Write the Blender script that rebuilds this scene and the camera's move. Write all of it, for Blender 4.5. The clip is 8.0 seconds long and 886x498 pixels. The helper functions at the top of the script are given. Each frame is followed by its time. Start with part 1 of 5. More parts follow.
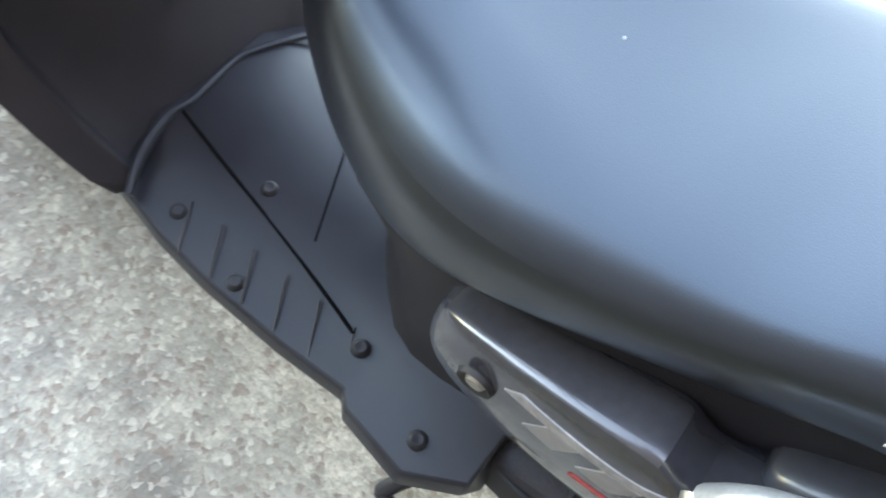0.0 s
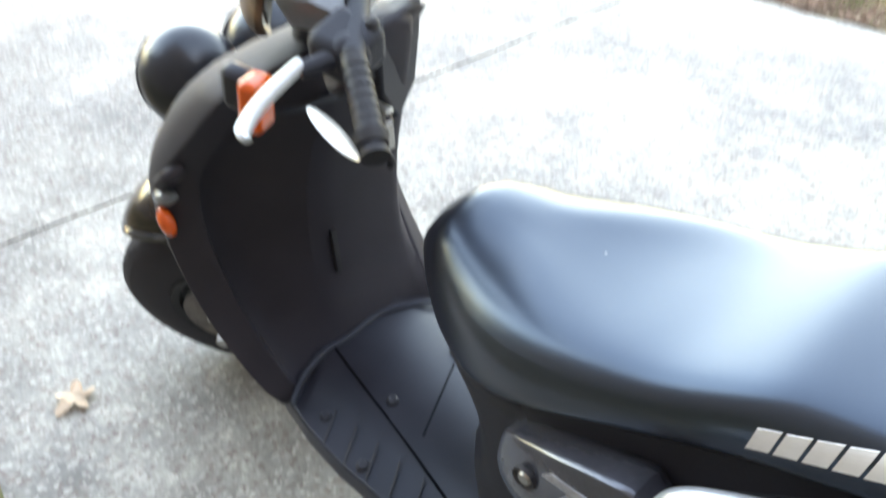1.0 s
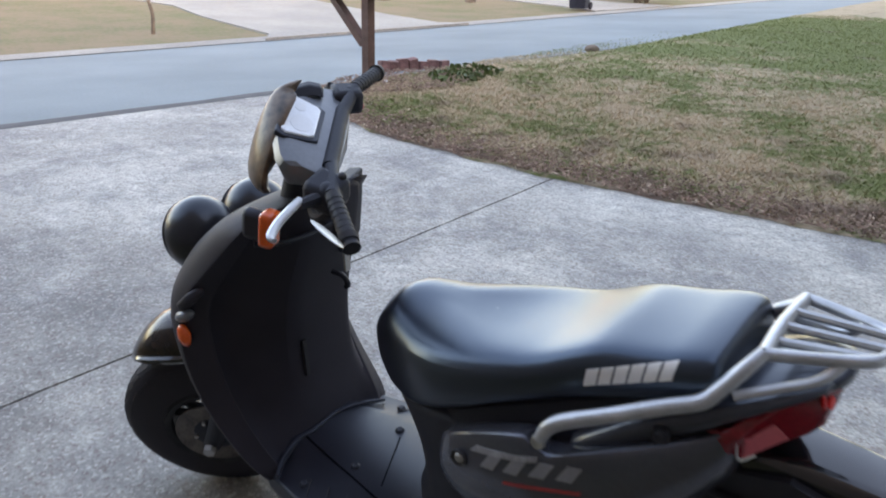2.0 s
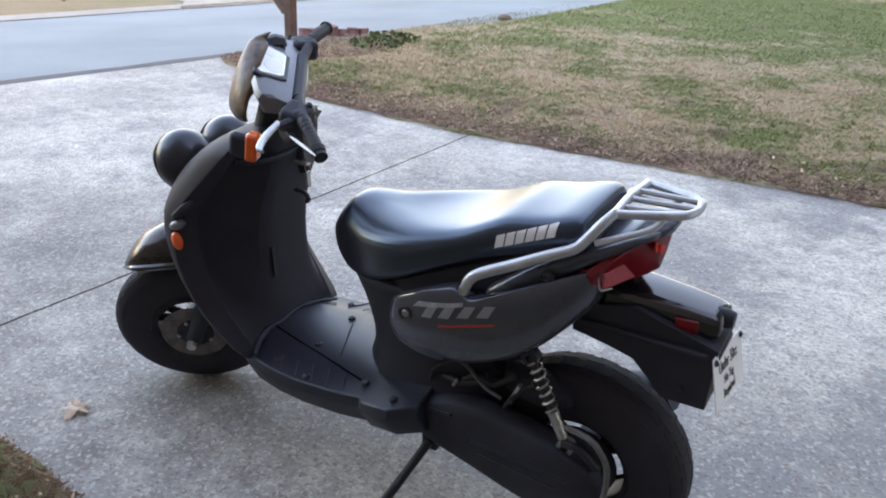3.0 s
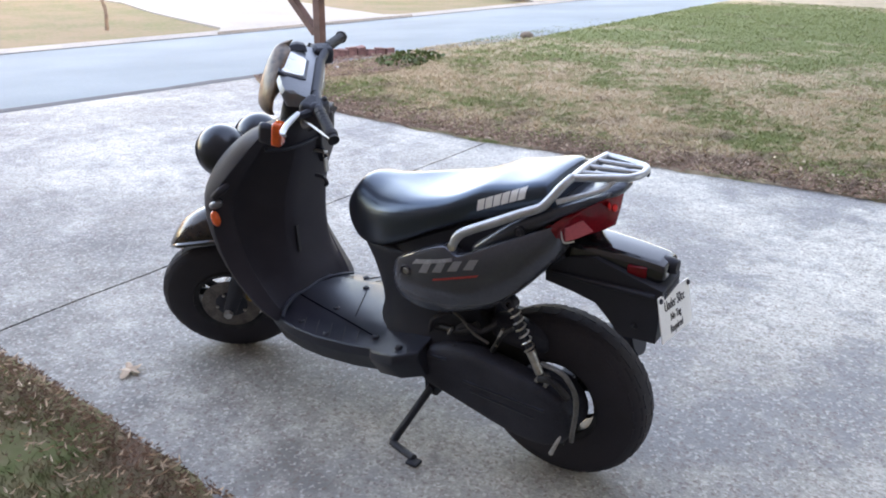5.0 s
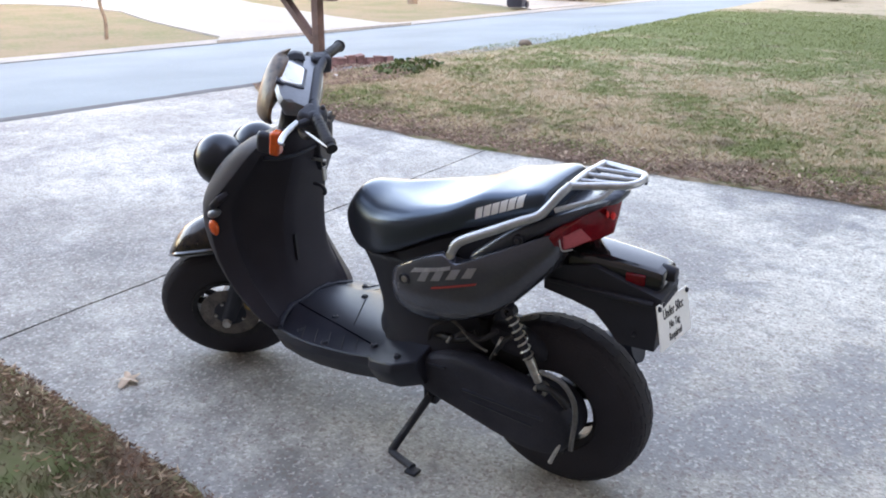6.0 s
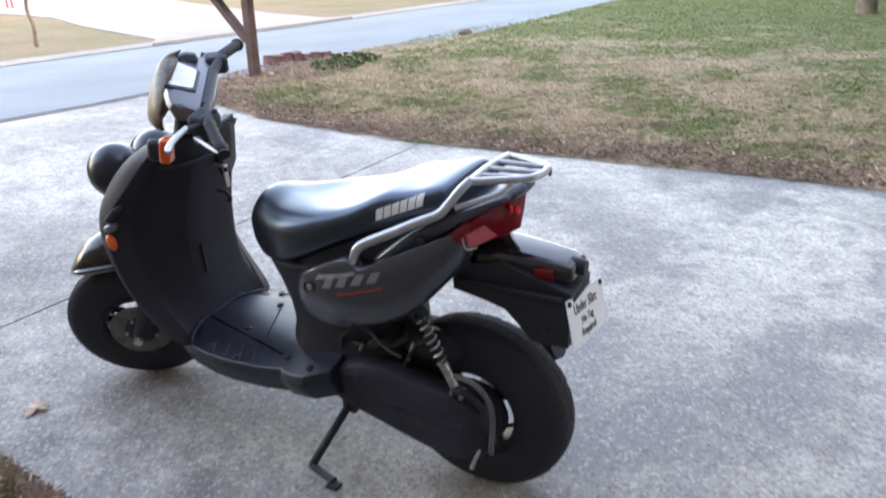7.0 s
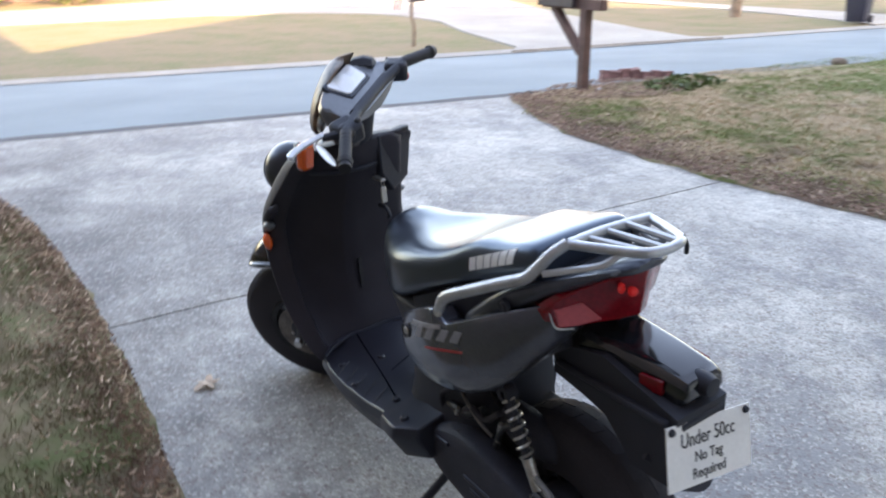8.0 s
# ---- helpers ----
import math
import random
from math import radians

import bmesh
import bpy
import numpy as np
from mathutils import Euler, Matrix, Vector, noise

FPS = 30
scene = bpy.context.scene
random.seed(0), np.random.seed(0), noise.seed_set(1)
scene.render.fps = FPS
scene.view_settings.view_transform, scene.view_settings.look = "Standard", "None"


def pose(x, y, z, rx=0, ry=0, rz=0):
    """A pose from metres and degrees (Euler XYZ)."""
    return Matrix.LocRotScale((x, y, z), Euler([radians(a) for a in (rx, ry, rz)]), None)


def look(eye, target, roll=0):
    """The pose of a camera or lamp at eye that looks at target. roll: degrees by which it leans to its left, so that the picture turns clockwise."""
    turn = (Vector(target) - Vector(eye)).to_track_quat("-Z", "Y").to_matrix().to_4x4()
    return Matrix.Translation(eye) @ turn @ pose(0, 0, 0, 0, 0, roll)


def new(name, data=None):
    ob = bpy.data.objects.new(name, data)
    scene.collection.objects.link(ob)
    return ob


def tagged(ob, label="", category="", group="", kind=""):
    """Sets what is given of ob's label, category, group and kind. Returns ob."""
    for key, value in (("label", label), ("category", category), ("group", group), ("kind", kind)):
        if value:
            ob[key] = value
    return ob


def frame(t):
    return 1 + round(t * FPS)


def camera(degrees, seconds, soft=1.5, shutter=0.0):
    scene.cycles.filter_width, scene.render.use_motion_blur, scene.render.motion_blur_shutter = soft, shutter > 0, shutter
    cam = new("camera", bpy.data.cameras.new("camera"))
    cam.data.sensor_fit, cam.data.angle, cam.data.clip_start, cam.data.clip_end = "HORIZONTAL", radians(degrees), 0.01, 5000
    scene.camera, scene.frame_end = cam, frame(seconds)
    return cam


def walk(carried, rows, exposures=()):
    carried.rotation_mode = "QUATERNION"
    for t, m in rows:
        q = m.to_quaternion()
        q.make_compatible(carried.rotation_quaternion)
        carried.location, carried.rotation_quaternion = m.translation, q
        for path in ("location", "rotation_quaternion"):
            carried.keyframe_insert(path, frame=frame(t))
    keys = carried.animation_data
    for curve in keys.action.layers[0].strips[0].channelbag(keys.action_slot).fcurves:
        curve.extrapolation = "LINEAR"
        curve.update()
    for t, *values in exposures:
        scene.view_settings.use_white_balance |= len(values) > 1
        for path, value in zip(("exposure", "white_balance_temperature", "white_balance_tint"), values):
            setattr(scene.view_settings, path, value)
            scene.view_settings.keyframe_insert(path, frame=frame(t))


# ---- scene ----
cam = camera(57.5, 8.0, soft=1.9, shutter=0.35)
PATH = [
    (0, (0.3495, 0.4447, 1.0875), (0.8002, -0.468, -0.6335), 14.12),
    (0.2, (0.3115, 0.4616, 1.0896), (0.9242, -0.4229, -0.5953), 8.53),
    (0.5, (0.2486, 0.4954, 1.1383), (1.0746, -0.3798, -0.4587), -0.07),
    (0.8, (0.1463, 0.5777, 1.1956), (1.152, -0.4561, -0.1893), 2.24),
    (1, (0.1043, 0.6883, 1.2481), (1.2049, -0.4813, 0.0564), 2.25),
    (1.2, (0.0424, 0.7638, 1.2634), (1.2405, -0.5145, 0.3001), 2.38),
    (1.5, (-0.0159, 0.9014, 1.2969), (1.1481, -0.5008, 0.4732), 0.6),
    (1.8, (-0.1117, 1.0236, 1.3098), (0.9958, -0.4619, 0.5576), 2.07),
    (2, (-0.206, 1.1058, 1.3173), (0.9086, -0.3894, 0.5952), 1.46),
    (2.2, (-0.2875, 1.1826, 1.3061), (0.7852, -0.2827, 0.4688), 1.43),
    (3.3, (-0.495, 1.6066, 1.3553), (0.4207, -0.0023, 0.5994), 2.27),
    (3.5, (-0.56, 1.6613, 1.3498), (0.4272, 0.0862, 0.6094), 2.31),
    (4, (-0.6506, 1.7346, 1.3486), (0.3295, 0.164, 0.5913), 2.31),
    (4.5, (-0.6817, 1.7518, 1.3465), (0.3269, 0.1917, 0.6051), 1.33),
    (4.7, (-0.6865, 1.7484, 1.3454), (0.3279, 0.1903, 0.6091), 1.08),
    (5.8, (-0.7028, 1.7387, 1.3566), (0.31, 0.1748, 0.6298), 0.44),
    (6, (-0.6942, 1.7397, 1.3493), (0.3253, 0.1751, 0.6334), 0.65),
    (6.5, (-0.728, 1.7193, 1.348), (0.2908, 0.168, 0.6016), -0.57),
    (6.8, (-0.7589, 1.6679, 1.3435), (0.154, 0.0643, 0.5721), -1.43),
    (7, (-0.7604, 1.5957, 1.3394), (0.1733, -0.013, 0.604), -1.5),
    (7.1, (-0.7441, 1.5331, 1.328), (0.2547, -0.0495, 0.6209), -1.4),
    (7.2, (-0.7558, 1.4926, 1.3225), (0.3558, -0.0297, 0.6543), -1.82),
    (7.3, (-0.7415, 1.4261, 1.323), (0.4636, -0.014, 0.6338), -1.24),
    (7.5, (-0.7749, 1.3211, 1.327), (0.55, -0.012, 0.6459), -2.04),
    (7.6, (-0.7915, 1.2758, 1.3297), (0.5414, -0.0423, 0.6322), -1.82),
    (7.8, (-0.8426, 1.1511, 1.3122), (0.6223, -0.0373, 0.6476), -2.31),
    (8, (-0.9078, 1.0144, 1.2927), (0.6529, -0.0301, 0.6038), -0.49),
]
EXPOSE = [(0.0, 4.86, 11200, 15), (0.5, 4.76, 11100, 16), (0.8, 4.52, 11000, 17), (1.2, 4.3, 10900, 18), (1.6, 3.45, 10000, 22), (2.2, 3.06, 9000, 24), (3.5, 3.66, 9300, 26), (6.6, 3.72, 9250, 26), (7.3, 3.68, 9100, 26), (8.0, 3.46, 8850, 24)]
walk(cam, [(t, look(eye, target, roll)) for t, eye, target, roll in PATH], EXPOSE)

# ---- world, sun ----
SUN_UP, SUN_FROM = radians(16), radians(175)  # low sun behind the house, azimuth of the sun from +x
world = bpy.data.worlds.new("world")
scene.world = world
world.use_nodes = True
wn = world.node_tree.nodes
sky = wn.new("ShaderNodeTexSky")
sky.sky_type, sky.sun_disc = "NISHITA", False
sky.sun_elevation, sky.sun_rotation = SUN_UP, radians(90) - SUN_FROM
sky.air_density, sky.dust_density, sky.ozone_density = 1.0, 1.5, 1.6
wn["Background"].inputs[1].default_value = 0.15
world.node_tree.links.new(sky.outputs[0], wn["Background"].inputs[0])
sun = new("sun", bpy.data.lights.new("sun", "SUN"))
sun.data.energy, sun.data.angle, sun.data.color = 2.5, radians(0.6), (1.0, 0.82, 0.58)
sun_way = Vector((math.cos(SUN_FROM) * math.cos(SUN_UP), math.sin(SUN_FROM) * math.cos(SUN_UP), math.sin(SUN_UP)))
sun.matrix_world = look(sun_way * 40, (0, 0, 0))


# ---- materials ----
def material(name, colour, rough=0.5, metal=0.0, vary=0.12, scale=8.0, fine=120.0, bump=0.1, colour2=None, coat=0.0, spec=0.5, rough_vary=0.1, coat_rough=0.08):
    """Two scales of noise on the colour, the gloss and a fine relief."""
    m = bpy.data.materials.new(name)
    m.use_nodes = True
    nt = m.node_tree
    n, link = nt.nodes, nt.links.new
    b = n["Principled BSDF"]
    co = n.new("ShaderNodeTexCoord")
    big, small = n.new("ShaderNodeTexNoise"), n.new("ShaderNodeTexNoise")
    big.inputs["Scale"].default_value, big.inputs["Detail"].default_value = scale, 4
    small.inputs["Scale"].default_value, small.inputs["Detail"].default_value = fine, 2
    link(co.outputs["Object"], big.inputs["Vector"])
    link(co.outputs["Object"], small.inputs["Vector"])
    mix = n.new("ShaderNodeMix")
    mix.data_type = "RGBA"
    c2 = colour2 or [min(1, c * (1 + 2.5 * vary) + vary * 0.01) for c in colour]
    c1 = colour if colour2 else [c * (1 - vary) for c in colour]
    mix.inputs["A"].default_value, mix.inputs["B"].default_value = (*c1, 1), (*c2, 1)
    ramp = n.new("ShaderNodeMapRange")
    ramp.inputs["From Min"].default_value, ramp.inputs["From Max"].default_value = 0.33, 0.67
    add = n.new("ShaderNodeMath")
    add.operation = "MULTIPLY_ADD"
    add.inputs[1].default_value = 0.35
    sub = n.new("ShaderNodeMath")
    sub.operation = "MULTIPLY_ADD"
    sub.inputs[1].default_value, sub.inputs[2].default_value = 0.65, 0.0
    link(big.outputs["Fac"], sub.inputs[0])
    link(small.outputs["Fac"], add.inputs[0])
    link(sub.outputs[0], add.inputs[2])
    link(add.outputs[0], ramp.inputs["Value"])
    link(ramp.outputs[0], mix.inputs["Factor"])
    link(mix.outputs["Result"], b.inputs["Base Color"])
    rr = n.new("ShaderNodeMapRange")
    rr.inputs["To Min"].default_value, rr.inputs["To Max"].default_value = max(0.02, rough - rough_vary), min(1, rough + rough_vary)
    link(big.outputs["Fac"], rr.inputs["Value"])
    link(rr.outputs[0], b.inputs["Roughness"])
    b.inputs["Metallic"].default_value, b.inputs["Coat Weight"].default_value, b.inputs["Coat Roughness"].default_value = metal, coat, coat_rough
    b.inputs["Specular IOR Level"].default_value = spec
    if bump:
        bm_ = n.new("ShaderNodeBump")
        bm_.inputs["Strength"].default_value, bm_.inputs["Distance"].default_value = bump, 0.004
        link(small.outputs["Fac"], bm_.inputs["Height"])
        link(bm_.outputs[0], b.inputs["Normal"])
    return m


VINYL = material("black_vinyl", (0.0160, 0.0156, 0.0205), 0.34, fine=900, bump=0.05, scale=5, rough_vary=0.05, spec=0.95, coat=0.32, coat_rough=0.20)
# blue of the reflected sky put into the vinyl's specular and coat tints
for vn in VINYL.node_tree.nodes:
    if vn.type == "BSDF_PRINCIPLED":
        vn.inputs["Specular Tint"].default_value = (0.48, 0.74, 1.0, 1)
        vn.inputs["Coat Tint"].default_value = (0.83, 0.92, 1.0, 1)
PLASTIC = material("black_plastic", (0.0190, 0.0190, 0.0270), 0.42, spec=0.40, fine=1500, bump=0.08, scale=9)
DULL = material("dull_black", (0.0225, 0.0215, 0.0280), 0.6, spec=0.42, fine=400, bump=0.12, scale=12)
CHARCOAL = material("charcoal_paint", (0.062, 0.065, 0.082), 0.24, metal=0.3, vary=0.1, coat=0.7, bump=0.0)
GLOSS = material("gloss_black", (0.012, 0.014, 0.018), 0.14, coat=0.6, bump=0.0, rough_vary=0.04)
CAMO = material("mottled_cowl", (0.030, 0.022, 0.017), 0.42, colour2=(0.24, 0.155, 0.098), scale=22, fine=45, spec=0.35, coat=0.12, bump=0.0)
SATIN = material("satin_black", (0.015, 0.015, 0.020), 0.30, coat=0.15, bump=0.0, rough_vary=0.05, coat_rough=0.3)
GRIPRUB = material("grip_rubber", (0.014, 0.014, 0.018), 0.6, fine=250, bump=0.15, scale=14)
RUBBER = material("tyre_rubber", (0.0220, 0.0205, 0.0265), 0.8, spec=0.4, fine=250, bump=0.15, scale=14)
SILVER = material("silver_paint", (0.50, 0.52, 0.53), 0.32, metal=0.55, vary=0.06, bump=0.0, coat=0.2)
TAILGREY = material("tail_paint", (0.040, 0.044, 0.058), 0.34, metal=0.2, vary=0.1, coat=0.35, bump=0.0)
SOOT = material("sooty_black", (0.0215, 0.0205, 0.0270), 0.65, spec=0.36, vary=0.3, fine=300, bump=0.12, scale=14)
# the same sky blue tinted into the highlights of the dark parts
for dark in (PLASTIC, DULL, CHARCOAL, SATIN, SOOT, TAILGREY):
    dark.node_tree.nodes["Principled BSDF"].inputs["Specular Tint"].default_value = (0.74, 0.88, 1.0, 1)
RAIL = material("satin_rail", (0.44, 0.46, 0.48), 0.36, metal=0.55, vary=0.1, scale=30, fine=300, bump=0.03)
GUARD = material("mudguard_paint", (0.012, 0.011, 0.013), 0.22, colour2=(0.048, 0.030, 0.018), scale=26, fine=60, spec=0.35, coat=0.25, bump=0.0)
STEEL = material("worn_steel", (0.42, 0.41, 0.39), 0.38, metal=0.9, vary=0.2, scale=30, fine=200, bump=0.05)
CAST = material("cast_alloy", (0.026, 0.026, 0.028), 0.5, metal=0.6, vary=0.25, scale=25, fine=250, bump=0.1)
GOLD = material("gold_caliper", (0.45, 0.27, 0.06), 0.4, metal=0.7)
ORANGE = material("orange_lens", (0.75, 0.10, 0.015), 0.2, vary=0.1, coat=0.5, bump=0.0)
RED = material("red_lens", (0.165, 0.003, 0.008), 0.2, vary=0.3, spec=0.3, coat=0.3, bump=0.0)
GROOVE = material("groove_dirt", (0.006, 0.006, 0.007), 1.0, spec=0.0, vary=0.1, bump=0.0)
PINK = material("pale_red_lens", (0.52, 0.11, 0.13), 0.35, vary=0.1, spec=0.25, coat=0.0, bump=0.0)
WHITE = material("white_paint", (0.8, 0.8, 0.79), 0.5, vary=0.04, bump=0.0)
GREYPRINT = material("grey_print", (0.21, 0.21, 0.225), 0.4, vary=0.1, bump=0.0)
SILVERPRINT = material("silver_print", (0.26, 0.26, 0.28), 0.35, metal=0.3, vary=0.25, scale=40, fine=200, bump=0.0)
REDPRINT = material("red_print", (0.40, 0.03, 0.03), 0.4, vary=0.1, bump=0.0)
INK = material("black_ink", (0.02, 0.02, 0.025), 0.6, vary=0.1, bump=0.0)
# near-white base: the sky's reflection in the glass put into its colour
METER = material("meter_face", (0.80, 0.84, 0.87), 0.14, vary=0.05, coat=1.0, bump=0.0, spec=1.0)
DIAL = material("white_dial", (0.75, 0.78, 0.8), 0.25, vary=0.03, coat=1.0, bump=0.0)
GREYPL = material("grey_plastic", (0.125, 0.145, 0.168), 0.34, vary=0.1, bump=0.03, spec=0.5, coat=0.45, coat_rough=0.3)
ASPHALT = material("asphalt", (0.170, 0.204, 0.215), 0.85, vary=0.12, scale=0.6, fine=60, bump=0.3)
SEAM = material("dark_road_edge", (0.09, 0.085, 0.085), 0.9, vary=0.2, scale=3, fine=60, bump=0.3)
SOIL = material("soil", (0.10, 0.075, 0.055), 0.95, vary=0.3, scale=4, fine=60, bump=0.5)
WOOD = material("weathered_post", (0.11, 0.062, 0.050), 0.8, vary=0.3, scale=6, fine=90, bump=0.4)
BOXBLACK = material("mailbox_metal", (0.03, 0.022, 0.03), 0.45, vary=0.2)
BIN = material("bin_plastic", (0.02, 0.022, 0.04), 0.5, vary=0.15)
BRICKRED = material("edging_brick", (0.19, 0.095, 0.085), 0.9, vary=0.3, scale=20, fine=150, bump=0.4)
BARK = material("bark", (0.16, 0.12, 0.09), 0.95, vary=0.35, scale=7, fine=60, bump=0.8)
LEAF = material("leaf_green", (0.07, 0.10, 0.03), 0.6, vary=0.4, scale=3, fine=20, bump=0.0)
LEAFBROWN = material("leaf_brown", (0.225, 0.150, 0.115), 0.8, vary=0.4, scale=10, fine=40, bump=0.0, spec=0.1)
LEAFTAN = material("leaf_tan", (0.50, 0.37, 0.27), 0.8, vary=0.2, scale=10, fine=60, bump=0.0)
TANWALL = material("tan_siding", (0.18, 0.138, 0.120), 0.85, vary=0.12, scale=2, fine=30, bump=0.3)
HOMEWALL = material("home_siding", (0.11, 0.105, 0.11), 0.85, vary=0.12, scale=2, fine=30, bump=0.3)
HOUSEBRICK = material("house_brick", (0.13, 0.075, 0.065), 0.9, vary=0.25, scale=2, fine=30, bump=0.3)
SIDING = material("siding", (0.62, 0.60, 0.55), 0.7, vary=0.05, scale=1, fine=30, bump=0.05)
ROOF = material("roof_shingle", (0.08, 0.075, 0.07), 0.95, vary=0.2, scale=2, fine=30, bump=0.3)
GLASS = material("dark_window", (0.02, 0.03, 0.03), 0.08, vary=0.1, bump=0.0)


def concrete(name, light, dark, speck, pale=(0.62, 0.60, 0.57), dirt_shade=0.0, warm=(0.50, 0.42, 0.36)):
    """Pale worn concrete: broad stains, clouding and exposed stones."""
    m = bpy.data.materials.new(name)
    m.use_nodes = True
    nt = m.node_tree
    n, link = nt.nodes, nt.links.new
    b = n["Principled BSDF"]
    co = n.new("ShaderNodeTexCoord")

    def tex(scale, detail=3.0, rough=0.55):
        t = n.new("ShaderNodeTexNoise")
        t.inputs["Scale"].default_value, t.inputs["Detail"].default_value, t.inputs["Roughness"].default_value = scale, detail, rough
        link(co.outputs["Object"], t.inputs["Vector"])
        return t.outputs["Fac"]

    def ranged(v, lo, hi, a=0.0, z=1.0):
        r = n.new("ShaderNodeMapRange")
        for k, x in zip(("From Min", "From Max", "To Min", "To Max"), (lo, hi, a, z)):
            r.inputs[k].default_value = x
        link(v, r.inputs["Value"])
        return r.outputs[0]

    def mixed(f, a, c):
        x = n.new("ShaderNodeMix")
        x.data_type = "RGBA"
        link(f, x.inputs["Factor"])
        for key, val in (("A", a), ("B", c)):
            if isinstance(val, tuple):
                x.inputs[key].default_value = (*val, 1)
            else:
                link(val, x.inputs[key])
        return x.outputs["Result"]

    def scaled(c, f):
        x = n.new("ShaderNodeVectorMath")
        x.operation = "SCALE"
        link(c, x.inputs[0])
        link(f, x.inputs["Scale"])
        return x.outputs[0]

    stone = n.new("ShaderNodeTexVoronoi")
    stone.inputs["Scale"].default_value = 115
    warp = n.new("ShaderNodeTexNoise")
    warp.inputs["Scale"].default_value, warp.inputs["Detail"].default_value = 60, 2
    link(co.outputs["Object"], warp.inputs["Vector"])
    bent = n.new("ShaderNodeVectorMath")
    bent.operation = "MULTIPLY_ADD"
    bent.inputs[1].default_value = (0.016, 0.016, 0.016)
    link(warp.outputs["Color"], bent.inputs[0])
    link(co.outputs["Object"], bent.inputs[2])
    link(bent.outputs[0], stone.inputs["Vector"])
    stonev = n.new("ShaderNodeSeparateColor")
    link(stone.outputs["Color"], stonev.inputs[0])
    base = mixed(ranged(tex(0.55, 6, 0.66), 0.42, 0.60), light, dark)
    base = scaled(base, ranged(tex(2.2, 5, 0.6), 0.32, 0.68, 1 - 0.6 * speck, 1 + 0.45 * speck))
    base = mixed(ranged(tex(1.3, 9, 0.72), 0.48, 0.60, 0, 2.3 * speck), base, (0.225, 0.226, 0.224))
    base = mixed(ranged(tex(3.1, 9, 0.74), 0.52, 0.64, 0, 1.9 * speck), base, pale)
    base = scaled(base, ranged(tex(13, 5, 0.7), 0.32, 0.68, 1 - 0.9 * speck, 1 + 0.6 * speck))
    base = mixed(ranged(tex(7, 8, 0.78), 0.54, 0.64, 0, 1.6 * speck), base, (0.19, 0.19, 0.185))
    base = mixed(ranged(tex(24, 6, 0.7), 0.47, 0.64, 0, speck), base, warm)
    base = scaled(base, ranged(stonev.outputs[2], 0.0, 1.0, 1 - 0.25 * speck, 1 + 0.2 * speck))
    base = scaled(base, ranged(tex(120, 3, 0.7), 0.30, 0.70, 1 - 1.1 * speck, 1 + 0.95 * speck))
    base = scaled(base, ranged(tex(46, 3, 0.7), 0.30, 0.70, 1 - 1.0 * speck, 1 + 0.8 * speck))
    # dirt washed out of the grass along one edge, with ground shade painted in
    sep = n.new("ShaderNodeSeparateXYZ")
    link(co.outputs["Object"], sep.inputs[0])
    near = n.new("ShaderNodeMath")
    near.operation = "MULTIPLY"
    link(ranged(sep.outputs["Y"], -1.3, 0.45, 0.0, dirt_shade), near.inputs[0])
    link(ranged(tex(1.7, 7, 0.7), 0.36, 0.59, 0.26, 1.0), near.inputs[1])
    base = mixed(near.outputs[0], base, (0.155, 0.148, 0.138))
    # darker towards the house: its shade painted in, broken up by stain noise
    house_shade = n.new("ShaderNodeMath")
    house_shade.operation = "MULTIPLY"
    link(ranged(sep.outputs["X"], 1.9, -0.6, 0.0, 0.95 * dirt_shade), house_shade.inputs[0])
    link(ranged(tex(1.1, 9, 0.74), 0.46, 0.54, 0.05, 1.0), house_shade.inputs[1])
    base = mixed(house_shade.outputs[0], base, (0.225, 0.226, 0.228))
    base = mixed(ranged(stonev.outputs[0], 0.74, 0.92, 0, speck * 1.9), base, (0.17, 0.115, 0.105))
    base = mixed(ranged(stonev.outputs[1], 0.78, 0.97, 0, speck * 1.5), base, (0.66, 0.62, 0.57))
    link(base, b.inputs["Base Color"])
    b.inputs["Roughness"].default_value = 0.9
    bp = n.new("ShaderNodeBump")
    bp.inputs["Strength"].default_value, bp.inputs["Distance"].default_value = 0.5, 0.003
    link(stone.outputs["Distance"], bp.inputs["Height"])
    link(bp.outputs[0], b.inputs["Normal"])
    return m


CONCRETE = concrete("drive_concrete", (0.655, 0.630, 0.560), (0.364, 0.350, 0.319), 0.28, dirt_shade=0.95, pale=(0.705, 0.685, 0.620))
PALECON = concrete("pale_concrete", (0.37, 0.345, 0.30), (0.30, 0.28, 0.245), 0.12, pale=(0.41, 0.39, 0.35))


